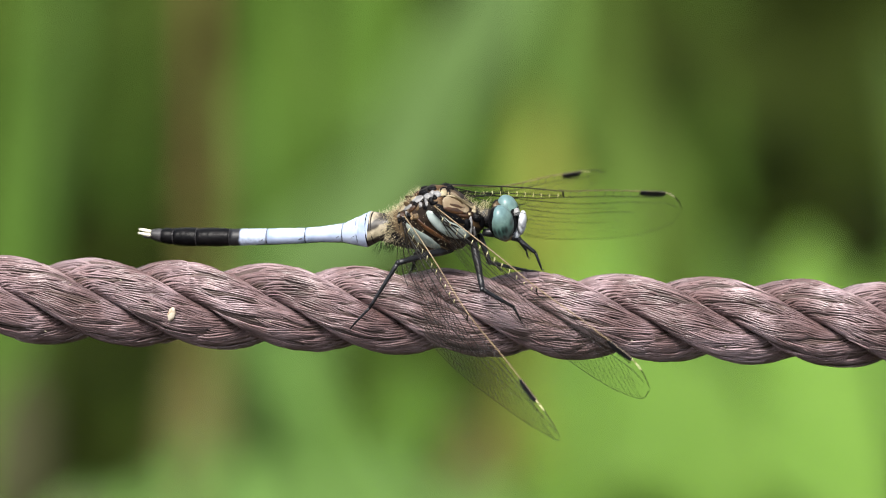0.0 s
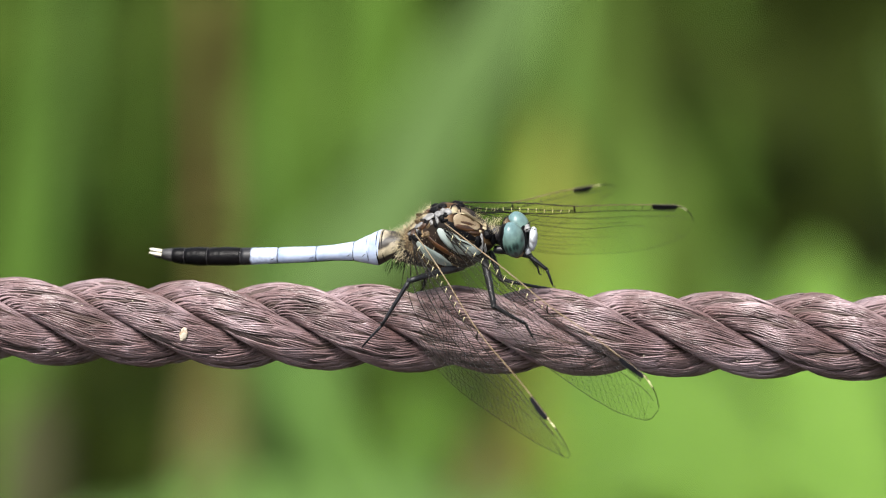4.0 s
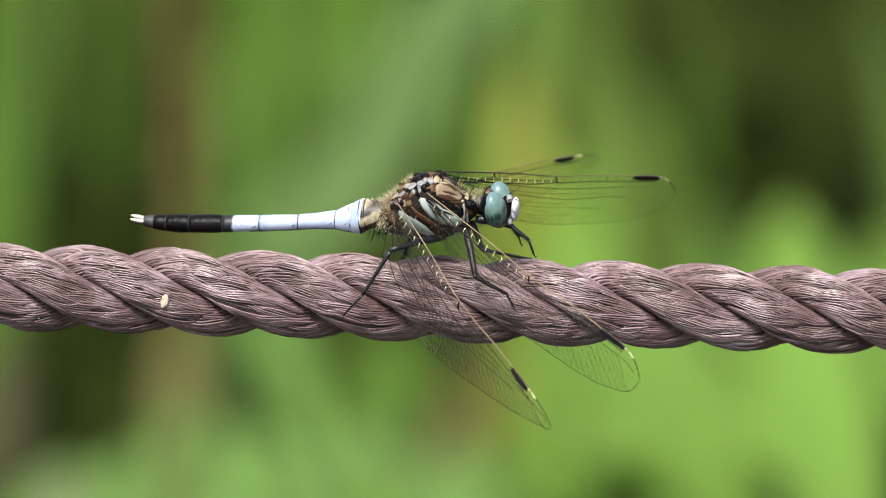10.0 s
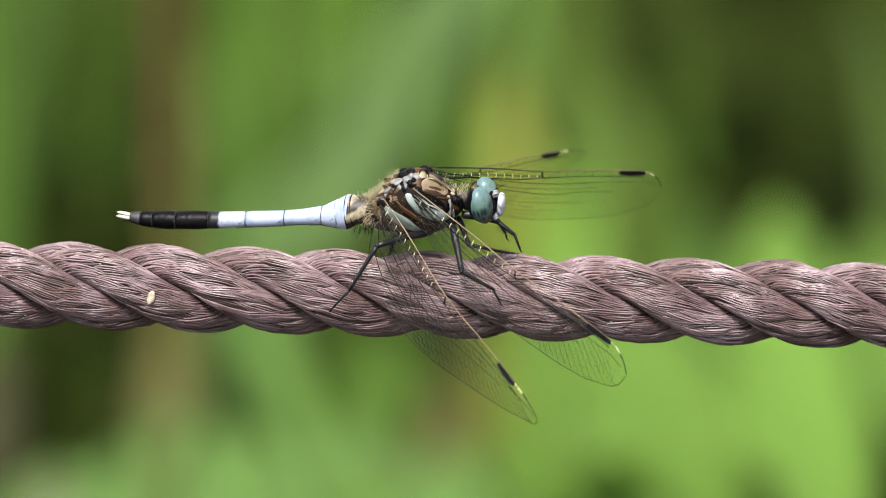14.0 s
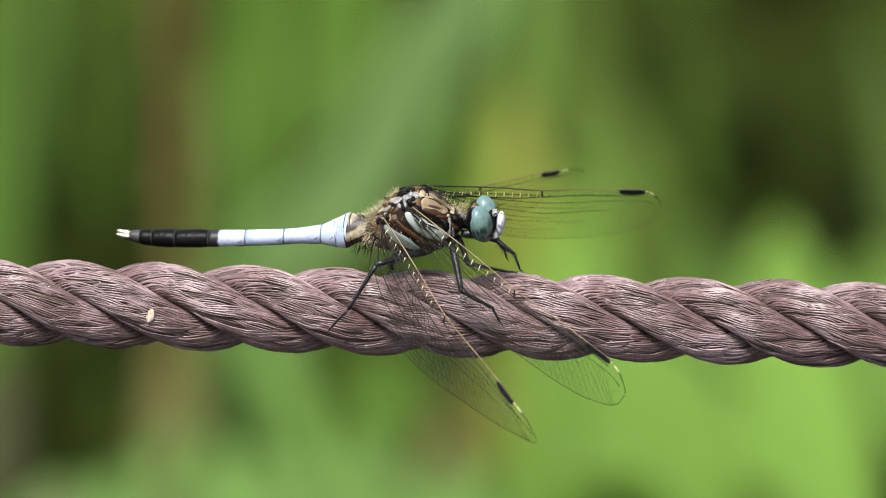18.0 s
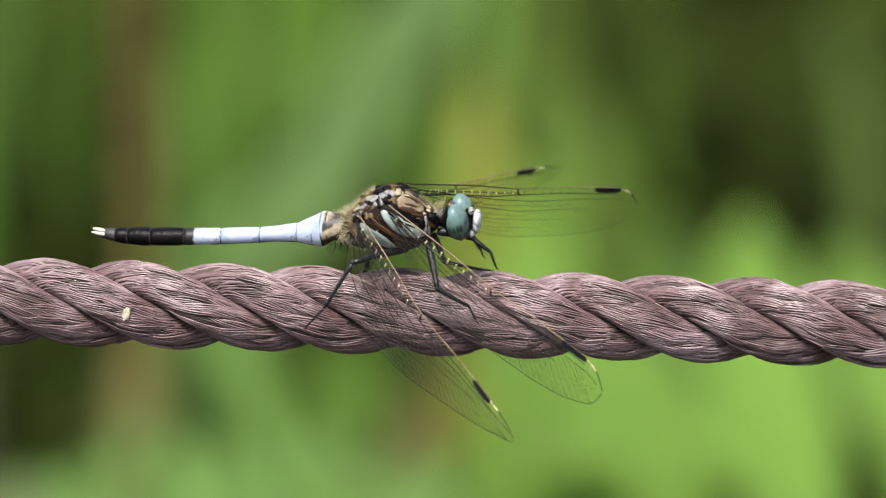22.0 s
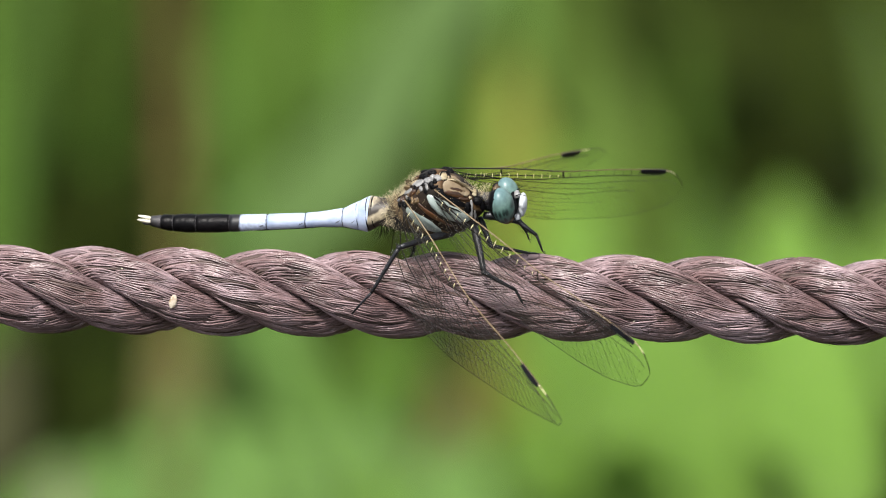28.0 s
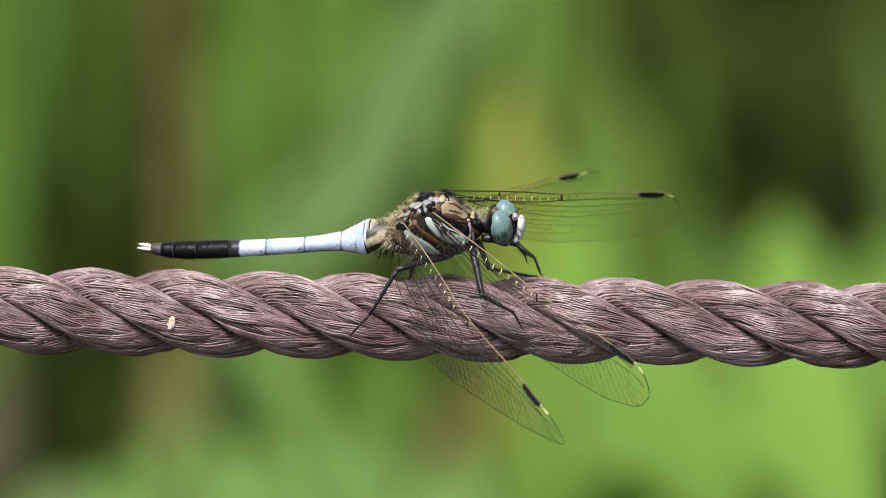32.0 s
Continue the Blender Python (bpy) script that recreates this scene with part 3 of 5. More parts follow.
def skin_patch(p0, p1, q, wide, proud, sag=0.0, side=-1):
    """A raised plate on the thorax's side: p runs down and forward, q squarely up from that run (millimetres)."""
    verts, faces, n, m = [], [], 22, 9
    for i in range(n):
        t = i / (n - 1)
        p = p0 + (p1 - p0) * t
        w = wide * (math.sin(math.pi * min(0.985, max(0.015, t))) ** 0.55) * (1 + 0.12 * noise.noise(Vector((p, q, 0))))
        mid = q + sag * math.sin(math.pi * t)
        for k in range(m):
            e = -1 + 2 * k / (m - 1)
            qq = mid + e * w
            x, z = 0.571 * qq + 0.821 * p, 0.821 * qq - 0.571 * p
            verts.append(np.array((x, side * skin_y(x, z, proud * (1 - e ** 6) * (1 if 0 < i < n - 1 else 0)), z)))
    for i in range(n - 1):
        for k in range(m - 1):
            a = i * m + k
            faces.append((a, a + 1, a + m + 1, a + m) if side > 0 else (a, a + m, a + m + 1, a + 1))
    return verts, faces


def thorax():
    xs = np.linspace(-7.4, 7.3, 60)
    fine = [(x, *torso_at(x)) for x in xs]
    ob = part("thorax", scaled(loft(fine, 48, 2.2, 0.03)), "thorax", dragonfly, "brown and black hairy thorax with pale blue-green side panels")

    def patch(name, p0, p1, q, wide, proud, sag, mat):
        for side in (-1, 1):
            if side < 0 or q < 4.5:
                part(name, scaled(skin_patch(p0, p1, q, wide, proud, sag, side)), mat, ob)

    patch("side_panel", -2.0, 5.0, 3.0, 1.05, 0.22, -0.05, "panel")
    patch("side_panel", -2.9, 3.1, -0.8, 1.0, 0.14, 0.1, "panel")
    patch("brown_plate", -2.8, 3.4, 1.15, 0.36, 0.09, 0.05, "redbrown")
    patch("brown_plate", -0.9, 2.4, 4.95, 0.35, 0.10, 0.1, "redbrown")
    patch("brown_plate", -0.5, 1.6, 5.75, 0.28, 0.10, 0.1, "tan")
    patch("front_panel", -0.8, 2.8, 6.25, 0.16, 0.12, 0.0, "cream")
    patch("dark_plate", -0.9, 3.0, 5.25, 0.17, 0.12, 0.1, "black")
    patch("dark_plate", -1.8, 3.4, 4.40, 0.44, 0.1, 0.1, "black")
    patch("low_plate", 1.6, 4.2, -0.7, 0.5, 0.08, 0.0, "tan")
    patch("low_plate", -4.4, -2.6, 0.6, 0.5, 0.1, 0.0, "tan")

    def plate(name, x, w, long, wide, turn, mat):
        """A small hard piece: x along the body, w degrees round from the left side over the top, half length, half width, turn."""
        z0, hw, hh = torso_at(x)
        cw, sw = math.cos(radians(w)), math.sin(radians(w))
        p = Vector((x, hw * math.copysign(abs(cw) ** 0.91, cw), z0 + hh * math.copysign(abs(sw) ** 0.91, sw)))
        z2 = torso_at(x + 0.3)
        along = Vector((0.3, (z2[1] - hw) * cw, z2[0] + z2[2] * sw - z0 - hh * sw)).normalized()
        out = Vector((0, cw / hw, sw / hh)).normalized()
        out = (out - along * out.dot(along)).normalized()
        m = Matrix((along, out.cross(along), out)).transposed().to_4x4()
        ob2 = part(name, scaled(ball((0, 0, 0), (long, wide, min(0.42, 0.62 * min(long, wide) + 0.06) if long < 0.85 else 0.16 if name == "shoulder_stripe" else 0.10), 14, 10, 0.5 if long < 0.6 else 0.28, x * 1.7 + w)), mat, ob)
        ob2.matrix_local = Matrix.Translation((p + out * (0.06 if long > 0.85 else 0.0)) * MM) @ m @ pose(0, 0, 0, 0, 0, turn)

    plate("dorsal_plate", -3.3, 93, 1.25, 0.36, -4, "cream")
    plate("dorsal_plate", -3.0, 82, 0.6, 0.3, 8, "tan")
    plate("dorsal_plate", -2.9, 62, 0.6, 0.45, 0, "black")
    plate("dorsal_plate", -1.7, 80, 0.75, 0.34, 0, "redbrown")
    plate("dorsal_plate", -1.0, 84, 0.5, 0.4, 20, "black")
    plate("dorsal_plate", -1.35, 100, 1.0, 0.5, -6, "bone")
    plate("dorsal_plate", -2.7, 104, 0.9, 0.36, -12, "bone")
    plate("dorsal_plate", -3.7, 110, 0.7, 0.28, -8, "bone")
    plate("dorsal_plate", -0.55, 93, 0.5, 0.36, 10, "black")
    plate("dorsal_plate", 0.5, 96, 0.42, 0.36, 0, "bone")
    plate("dorsal_plate", -2.0, 92, 0.6, 0.3, 0, "cream")
    plate("dorsal_plate", 0.1, 86, 0.4, 0.34, 0, "black")
    plate("wing_hinge", -1.7, 110, 0.26, 0.5, 20, "black")
    plate("wing_hinge", -0.9, 118, 0.3, 0.36, 0, "bone")
    plate("wing_hinge", -3.2, 124, 0.2, 0.34, 0, "bone")
    plate("dorsal_plate", 1.15, 100, 0.66, 0.5, 0, "bone")
    plate("dorsal_plate", 0.0, 105, 0.66, 0.46, 0, "bone")
    plate("wing_hinge", -0.15, 116, 0.22, 0.62, 10, "bone")
    plate("wing_hinge", 0.5, 86, 0.5, 0.42, 0, "black")
    plate("wing_hinge", 0.45, 114, 0.36, 0.55, 14, "black")
    plate("wing_hinge", -0.23, 127, 0.3, 0.34, 0, "black")
    plate("wing_hinge", 0.92, 107, 0.34, 0.4, 0, "black")
    plate("wing_hinge", 0.35, 107, 0.16, 0.42, 24, "bone")
    plate("wing_hinge", 0.9, 120, 0.55, 0.2, 20, "black")
    plate("wing_hinge", -0.65, 109, 0.25, 0.2, 0, "black")
    plate("dorsal_plate", 1.85, 93, 0.62, 0.7, 0, "cream")
    plate("dorsal_plate", 1.4, 98, 0.2, 0.55, -20, "redbrown")
    plate("dorsal_plate", 2.6, 70, 0.5, 0.5, 0, "black")
    plate("shoulder_plate", 3.3, 114, 1.7, 0.95, 6, "buff")
    plate("shoulder_plate", 4.5, 106, 1.1, 0.8, 4, "buff")
    plate("shoulder_plate", 3.4, 94, 1.2, 0.65, 0, "buff")
    plate("shoulder_stripe", 3.5, 125, 1.5, 0.4, 10, "redbrown")
    plate("shoulder_stripe", 3.7, 112, 1.25, 0.26, 14, "redbrown")
    plate("shoulder_stripe", 4.7, 128, 0.8, 0.26, 8, "redbrown")
    plate("shoulder_stripe", 2.6, 116, 0.7, 0.16, 30, "black")
    plate("wing_hinge", -3.36, 117, 0.5, 0.46, 0, "redbrown")
    plate("wing_hinge", -3.8, 104, 0.42, 0.3, 0, "black")
    plate("wing_hinge", -2.65, 124, 0.22, 0.5, 12, "bone")
    plate("wing_hinge", -2.0, 119, 0.7, 0.34, 20, "redbrown")
    plate("wing_hinge", -1.4, 140, 0.5, 0.4, 20, "tan")
    plate("wing_hinge", -2.98, 138, 0.45, 0.6, 0, "black")
    plate("wing_hinge", -3.7, 128, 0.3, 0.4, 0, "black")
    plate("wing_hinge", -2.3, 132, 0.3, 0.5, 16, "black")
    plate("wing_hinge", -1.2, 122, 0.55, 0.22, 30, "tan")
    plate("side_plate", 5.5, 118, 0.24, 0.2, 0, "cream")
    plate("side_plate", 5.95, 93, 0.34, 0.6, 0, "cream")
    plate("side_plate", 6.5, 128, 0.7, 0.6, 0, "black")
    plate("side_plate", 5.75, 160, 0.26, 1.25, -14, "bone")
    plate("side_plate", 6.2, 185, 0.22, 0.8, -20, "bone")
    plate("side_plate", 5.3, 150, 0.5, 0.8, 0, "black")
    plate("collar", 6.95, 60, 0.3, 0.7, 0, "tan")
    plate("collar", 7.0, 92, 0.34, 0.42, 0, "cream")
    plate("collar", 7.1, 150, 0.4, 0.9, 0, "black")
    plate("wing_hinge", 2.0, 48, 0.7, 0.5, 0, "black")
    plate("wing_hinge", -1.0, 48, 0.6, 0.45, 0, "black")
    # horny loop where the forewing joins the back
    pts = [(2.15 + 0.62 * math.cos(w), -0.3 + 0.5 * math.sin(w), 5.25 + 0.3 * math.sin(w) - 0.22 * math.cos(w)) for w in np.linspace(0, 2 * math.pi, 25)]
    part("root_loop", scaled(tube(pts, 0.10, 6, False)), "black", ob)
    pts = spline(((2.4, -0.75, 5.02), (3.4, -0.5, 4.72), (4.6, -0.35, 3.95), (5.6, -0.3, 3.05), (6.1, -0.3, 2.6)), 24)
    part("shoulder_ridge", scaled(tube(pts, (np.linspace(0.10, 0.15, 24)), 6)), "cream", ob)
    pts = spline(((0.9, -2.9, 3.9), (2.4, -3.4, 2.9), (4.2, -2.9, 1.6), (5.2, -2.5, 0.2)), 20)
    part("side_ridge", scaled(tube(pts, 0.10, 6)), "black", ob)
    # underside where the legs join
    for x in (1.8, 4.2, 5.8):
        for y in (-1.1, 1.1):
            part("coxa", scaled(ball((x, y, -4.3 + 0.42 * x), (0.9, 0.8, 1.0), 14, 10, 0.15, x)), "leg", ob)
    return ob


the_thorax = thorax()


def hair_tuft(count, where, length, seed):
    """Fine pale hairs; where(rng) gives a root and a direction in millimetres."""
    rng = random.Random(seed)
    pieces = []
    for k in range(count):
        p, d = where(rng)
        p, d = np.array(p), np.array(d) / np.linalg.norm(d)
        ln = length * rng.uniform(0.5, 1.2)
        bend = np.array([rng.gauss(0, 0.42) for _ in range(3)])
        pts = [p, p + d * ln * 0.5, p + d * ln + bend * ln * 0.5]
        pieces.append(tube(pts, (0.015, 0.011, 0.003), 3, False))
    return scaled(merge(pieces))


def hairs():
    def back(rng):
        x = rng.uniform(-6.6, -1.2) if rng.random() < 0.88 else rng.uniform(4.4, 6.8)
        w = rng.uniform(0.7, 1.65)
        z0, hw, hh = torso_at(x)
        d = (-0.5 if x < 0 else 0.25, math.cos(w) * 0.9, math.sin(w) * 1.1)
        return (x, hw * 0.97 * math.cos(w), z0 + hh * 0.97 * math.sin(w)), d

    def waist(rng):
        x, w = rng.gauss(-5.0, 0.45), rng.uniform(1.5, 3.3)
        z0, hw, hh = torso_at(x)
        return (x, hw * 0.97 * math.cos(w), z0 + hh * 0.97 * math.sin(w)), (-0.5, math.cos(w) * 0.9, math.sin(w) * 1.1 - 0.3)

    def belly(rng):
        x, w = rng.uniform(-5.5, 5.0), rng.uniform(3.2, 4.5)
        z0, hw, hh = torso_at(x)
        return (x, hw * 0.98 * math.cos(w), z0 + hh * 0.98 * math.sin(w)), (rng.uniform(-0.3, 0.3), -0.6, -0.8)

    def flank(rng):
        x, w = rng.uniform(-4.5, 5.5), rng.uniform(1.9, 3.6)
        z0, hw, hh = torso_at(x)
        return (x, hw * 0.98 * math.cos(w), z0 + hh * 0.98 * math.sin(w)), (rng.uniform(-0.6, 0.2), math.cos(w), math.sin(w) + rng.uniform(-0.5, 0.5))

    def nape(rng):
        return (rng.uniform(6.6, 7.8), rng.uniform(-1.2, 1.2), rng.uniform(2.0, 3.2)), (0.4, rng.uniform(-0.4, 0.4), 1.0)

    for name, count, where, length, seed in (("back_hair", 620, back, 0.95, 1), ("waist_hair", 260, waist, 0.85, 4), ("belly_hair", 160, belly, 0.55, 2), ("nape_hair", 110, nape, 0.9, 3), ("side_hair", 240, flank, 0.55, 6)):
        tagged(part(name, hair_tuft(count, where, length, seed), "hair", the_thorax, "pale yellowish hair"), kind="stuff")


hairs()

# abdomen: its first ring is the part that swings; the other rings hang on it
HIP = np.array((-5.6, 0.0, -1.6))
SPINE = ((-5.0, -1.9), (-6.5, -2.35), (-7.9, -2.85), (-11.3, -3.9), (-17.0, -5.17), (-25.7, -6.62), (-31.5, -7.35), (-34.6, -7.62), (-38.0, -7.6))
GIRTH = ((-5.0, 1.5), (-6.5, 1.8), (-7.4, 2.15), (-8.0, 2.35), (-9.4, 1.88), (-11.4, 1.24), (-14.5, 0.98), (-19.0, 1.0), (-24.0, 1.05), (-28.0, 1.2), (-32.5, 1.2), (-35.5, 1.0), (-37.4, 0.62))


def ring_at(x):
    z = np.interp(-x, [-q[0] for q in SPINE], [q[1] for q in SPINE])
    g = np.interp(-x, [-q[0] for q in GIRTH], [q[1] for q in GIRTH])
    return z, g


def abdomen():
    def seg(x0, x1, swell=0.012):
        secs = []
        for s in np.linspace(0, 1, 12):
            x = x0 + (x1 - x0) * s
            z, g = ring_at(x)
            lip = 1 - (0.015 if x0 > -12 else 0.05) * (abs(2 * s - 1) ** 8) + swell * math.sin(math.pi * s)
            secs.append((x - HIP[0], z - HIP[2], g * lip * 1.02, g * lip))
        return scaled(loft(secs[::-1], 28, 2.1, 0.015))
    base = part("abdomen", seg(-4.8, -8.0), "base_segment", dragonfly, "slender pale blue abdomen with a black end")
    base.location = HIP * MM
    for x0, x1, mat in ((-8.0, -9.35, "pruina"), (-9.35, -11.5, "pruina"), (-11.5, -16.5, "pruina"), (-16.5, -21.7, "pruina"), (-21.7, -26.7, "two_tone"),
                        (-26.7, -31.2, "tail_black"), (-31.2, -34.3, "tail_black"), (-34.3, -36.0, "tail_black"), (-36.0, -37.4, "grey_black")):
        if mat == "two_tone":
            ob = part("segment", shift(seg(x0, x1), HIP * MM), mat, base)
            ob.location = -HIP * MM
        else:
            ob = part("segment", seg(x0, x1), mat, base)
    for x in (-7.3, -8.0, -9.35, -11.5, -16.5, -21.7, -26.7, -31.2, -34.3):
        tilt = 0.42 if x > -10 else 0.1
        pts = []
        for w in np.linspace(0, 2 * math.pi, 29):
            xx = x - tilt * math.sin(w)
            z, g = ring_at(xx)
            pts.append((xx - HIP[0], g * 1.0 * math.cos(w), z - HIP[2] + g * 0.985 * math.sin(w)))
        part("joint_ring", scaled(tube(pts, 0.10 if x > -9 else 0.05, 6, False)), "black" if x > -26 else "grey_black", base)
    # dark seam low along each side
    for y in (-1, 1):
        pts = []
        for x in np.linspace(-9.0, -23.0, 24):
            z, g = ring_at(x)
            pts.append((x - HIP[0], y * g * 0.76, z - HIP[2] - g * 0.66))
        part("side_seam", scaled(tube(pts, 0.11, 6)), "black", base)
    # a short dark dash behind each joint of the pale rings
    for x in (-9.35, -11.5, -16.5, -21.7):
        for y in (-1, 1):
            pts = []
            for d in np.linspace(0.35, 0.95, 5):
                z, g = ring_at(x - d)
                w = 0.55 - 0.5 * d
                pts.append((x - d - HIP[0], y * g * math.cos(w), z - HIP[2] + g * math.sin(w)))
            part("ring_mark", scaled(tube(pts, (0.03, 0.06, 0.07, 0.06, 0.02), 5)), "grey_black", base)
    for y in (-0.28, 0.30):
        pts = [(-37.0 - HIP[0], y, -7.5 - HIP[2]), (-38.0 - HIP[0], y * 1.25, -7.38 - HIP[2]), (-39.15 - HIP[0], y * 1.3, -7.22 - HIP[2])]
        part("cercus", scaled(tube(spline(pts, 8), (0.17, 0.20, 0.22, 0.23, 0.22, 0.19, 0.14, 0.05), 10)), "cercus", base, "ivory tail appendage")
    part("epiproct", scaled(ball((-37.9 - HIP[0], 0, -8.0 - HIP[2]), (0.7, 0.35, 0.25), 14, 10)), "grey_black", base)
    # plume of dark bristles under the waist
    rng = random.Random(8)
    pieces = []
    for k in range(34):
        p = np.array((rng.uniform(-1.2, 1.4), rng.uniform(-2.0, -0.6), rng.uniform(-2.6, -1.6)))
        d = np.array((rng.uniform(-0.7, 0.1), -0.4, -1.0))
        pieces.append(tube([p, p + d * rng.uniform(0.7, 1.7)], (0.05, 0.015), 3, False))
    tagged(part("bristle_tuft", scaled(merge(pieces)), "black", base), kind="stuff")
    return base


the_abdomen = abdomen()
NECK = np.array((7.4, 0.0, 1.6))


def head():
    def at(c):
        return tuple(np.array(c) - NECK)
    ob = part("head", scaled(ball(at((9.3, 0, 1.6)), (1.2, 2.0, 1.6), 24, 16, 0.05, 2)), "tan", dragonfly, "head with large teal eyes and a white face")
    ob.location = NECK * MM
    for y, name in ((-1, "near"), (1, "far")):
        e = part("compound_eye", scaled(ball((0, 0, 0), (1.52, 2.0, 2.72) if y < 0 else (1.6, 1.9, 2.65), 40, 28)), "eye", ob, "glossy teal compound eye with dark spots")
        e.matrix_local = pose(*(np.array(at((9.85, -1.7, 2.1) if y < 0 else (10.25, 1.15, 1.35))) * MM), -8 * y, -12, 6 * y)
    part("eye_rim", scaled(ball(at((9.5, -1.6, 2.0)), (1.42, 1.88, 2.66), 24, 18, 0.05, 4, (8, -12, 0))), "black", ob)
    part("eye_rim", scaled(ball(at((9.2, 0.9, 1.4)), (1.2, 1.6, 2.0), 24, 18, 0.05, 4, (-8, -12, 0))), "black", ob)
    part("forehead", scaled(ball(at((12.36, 0.0, 1.6)), (0.52, 1.3, 1.1), 24, 16, 0.10, 1, (0, -8, 0))), "white", ob, "white forehead")
    part("face_plate", scaled(ball(at((12.3, 0, 0.75)), (0.54, 1.35, 1.4), 24, 16, 0.10, 5)), "white", ob)
    part("cheek", scaled(ball(at((11.0, -0.1, 1.1)), (0.75, 1.75, 1.9), 20, 14, 0.1, 3)), "black", ob)
    part("upper_lip", scaled(ball(at((11.7, 0, -0.6)), (0.56, 1.2, 0.62), 20, 14, 0.08, 6)), "white", ob)
    part("jaw", scaled(ball(at((10.2, 0, -0.95)), (1.3, 1.7, 0.7), 20, 14, 0.1, 7)), "brown", ob)
    part("vertex", scaled(ball(at((11.55, 0.0, 2.75)), (0.42, 0.7, 0.36), 18, 12, 0.3, 8)), "bone", ob)
    part("occiput", scaled(ball(at((8.85, 0.1, 3.35)), (0.45, 0.6, 0.42), 18, 12, 0.6, 9)), "tan", ob, "tan triangle behind the eyes")
    for y in (-0.55, 0.55):
        pts = spline((at((11.5, y, 3.0)), at((12.1, y * 1.4, 3.5)), at((12.9, y * 2.0, 3.6))), 7)
        part("antenna", scaled(tube(pts, np.linspace(0.07, 0.02, 7), 5)), "black", ob)
    part("neck", scaled(tube((at((6.6, 0, 1.2)), at((8.2, 0, 1.8))), (1.1, 0.8), 16)), "grey_black", ob)
    return ob


the_head = head()


def leg(joints, thick, seed):
    """Thigh, shin and foot through four joints; spines along the shin."""
    rng = random.Random(seed)
    j = [np.array(q, float) for q in joints]
    hip, knee, ankle, toe = j
    thigh = part("leg", scaled(tube(spline((hip, (hip + knee) / 2 + np.array((0, 0, 0.18)), knee), 9), np.array((0.42, 0.5, 0.5, 0.47, 0.44, 0.4, 0.37, 0.36, 0.33)) * thick, 10)), "leg", dragonfly, "black spiny leg")
    part("knee", scaled(ball(knee, (0.36 * thick,) * 3, 12, 8, 0.15, seed)), "leg", thigh)
    mid = (knee + ankle) / 2 + np.array((0, -0.15, 0.1))
    part("shin", scaled(tube(spline((knee, mid, ankle), 9), np.linspace(0.30, 0.2, 9) * thick, 8)), "leg", thigh)
    bend = (ankle + toe) / 2 + np.array((0, -0.12, 0.15))
    part("foot", scaled(tube(spline((ankle, bend, toe), 8), np.array((0.17, 0.19, 0.15, 0.17, 0.14, 0.15, 0.12, 0.05)) * thick, 7)), "leg", thigh)
    for s in (-1, 1):
        part("claw", scaled(tube(spline((toe, toe + np.array((0.22, s * 0.18, -0.05)), toe + np.array((0.36, s * 0.22, -0.28))), 5), (0.06, 0.055, 0.045, 0.03, 0.01), 5)), "leg", thigh)
    pieces = []
    for run, count, ln in (((knee, ankle), 9, 0.75), ((hip, knee), 8, 0.45)):
        for k in range(count):
            p = run[0] + (run[1] - run[0]) * (k + 0.7) / (count + 0.6)
            t = (run[1] - run[0]) / np.linalg.norm(run[1] - run[0])
            for s in (-1, 1):
                d = np.cross(t, (0.3, s, 0.4))
                d = d / np.linalg.norm(d) + 0.8 * t
                pieces.append(tube([p, p + d * ln * rng.uniform(0.7, 1.1)], (0.05, 0.012), 3, False))
    tagged(part("spine_row", scaled(merge(pieces)), "leg", thigh), kind="stuff")
    return thigh


LEGS = (
    (((3.3, -2.0, -3.2), (-2.94, -8.14, -0.98), (-6.21, -11.49, -6.37), (-8.69, -12.6, -9.43)), 1.05),
    (((6.2, -2.2, -1.6), (8.28, -8.41, -3.87), (12.46, -8.6, -6.26), (13.64, -9.41, -8.09)), 1.08),
    (((6.5, 0.4, -2.2), (8.29, -1.9, -4.94), (13.38, -1.14, -6.44), (14.44, -0.66, -6.83)), 0.9),
    (((7.2, -0.9, -0.6), (11.97, -0.78, -1.33), (14.36, -1.64, -2.66), (15.34, -2.63, -4.66)), 1.1),
    (((7.2, 0.9, -0.8), (11.2, 2.05, -3.2), (12.6, 2.4, -6.06), (12.9, 2.0, -7.0)), 0.85),
    (((3.5, 1.2, -3.2), (-1.9, 0.6, -7.06), (-2.3, 0.3, -9.4), (-2.86, 0.0, -10.6)), 0.95),
)
for k, (joints, thick) in enumerate(LEGS):
    leg(joints, thick, k)


# ---- wings: x along the span, leading edge towards +y ----
def smooth_interp(s, xs, ys):
    s = np.asarray(s, float)
    i = np.clip(np.searchsorted(xs, s) - 1, 0, len(xs) - 2)
    x0, x1 = np.take(xs, i), np.take(xs, i + 1)
    t = (s - x0) / (x1 - x0)
    m = np.gradient(ys, xs)
    h = x1 - x0
    y0, y1, m0, m1 = np.take(ys, i), np.take(ys, i + 1), np.take(m, i), np.take(m, i + 1)
    return (1 + 2 * t) * (1 - t) ** 2 * y0 + t * (1 - t) ** 2 * h * m0 + t * t * (3 - 2 * t) * y1 + t * t * (t - 1) * h * m1


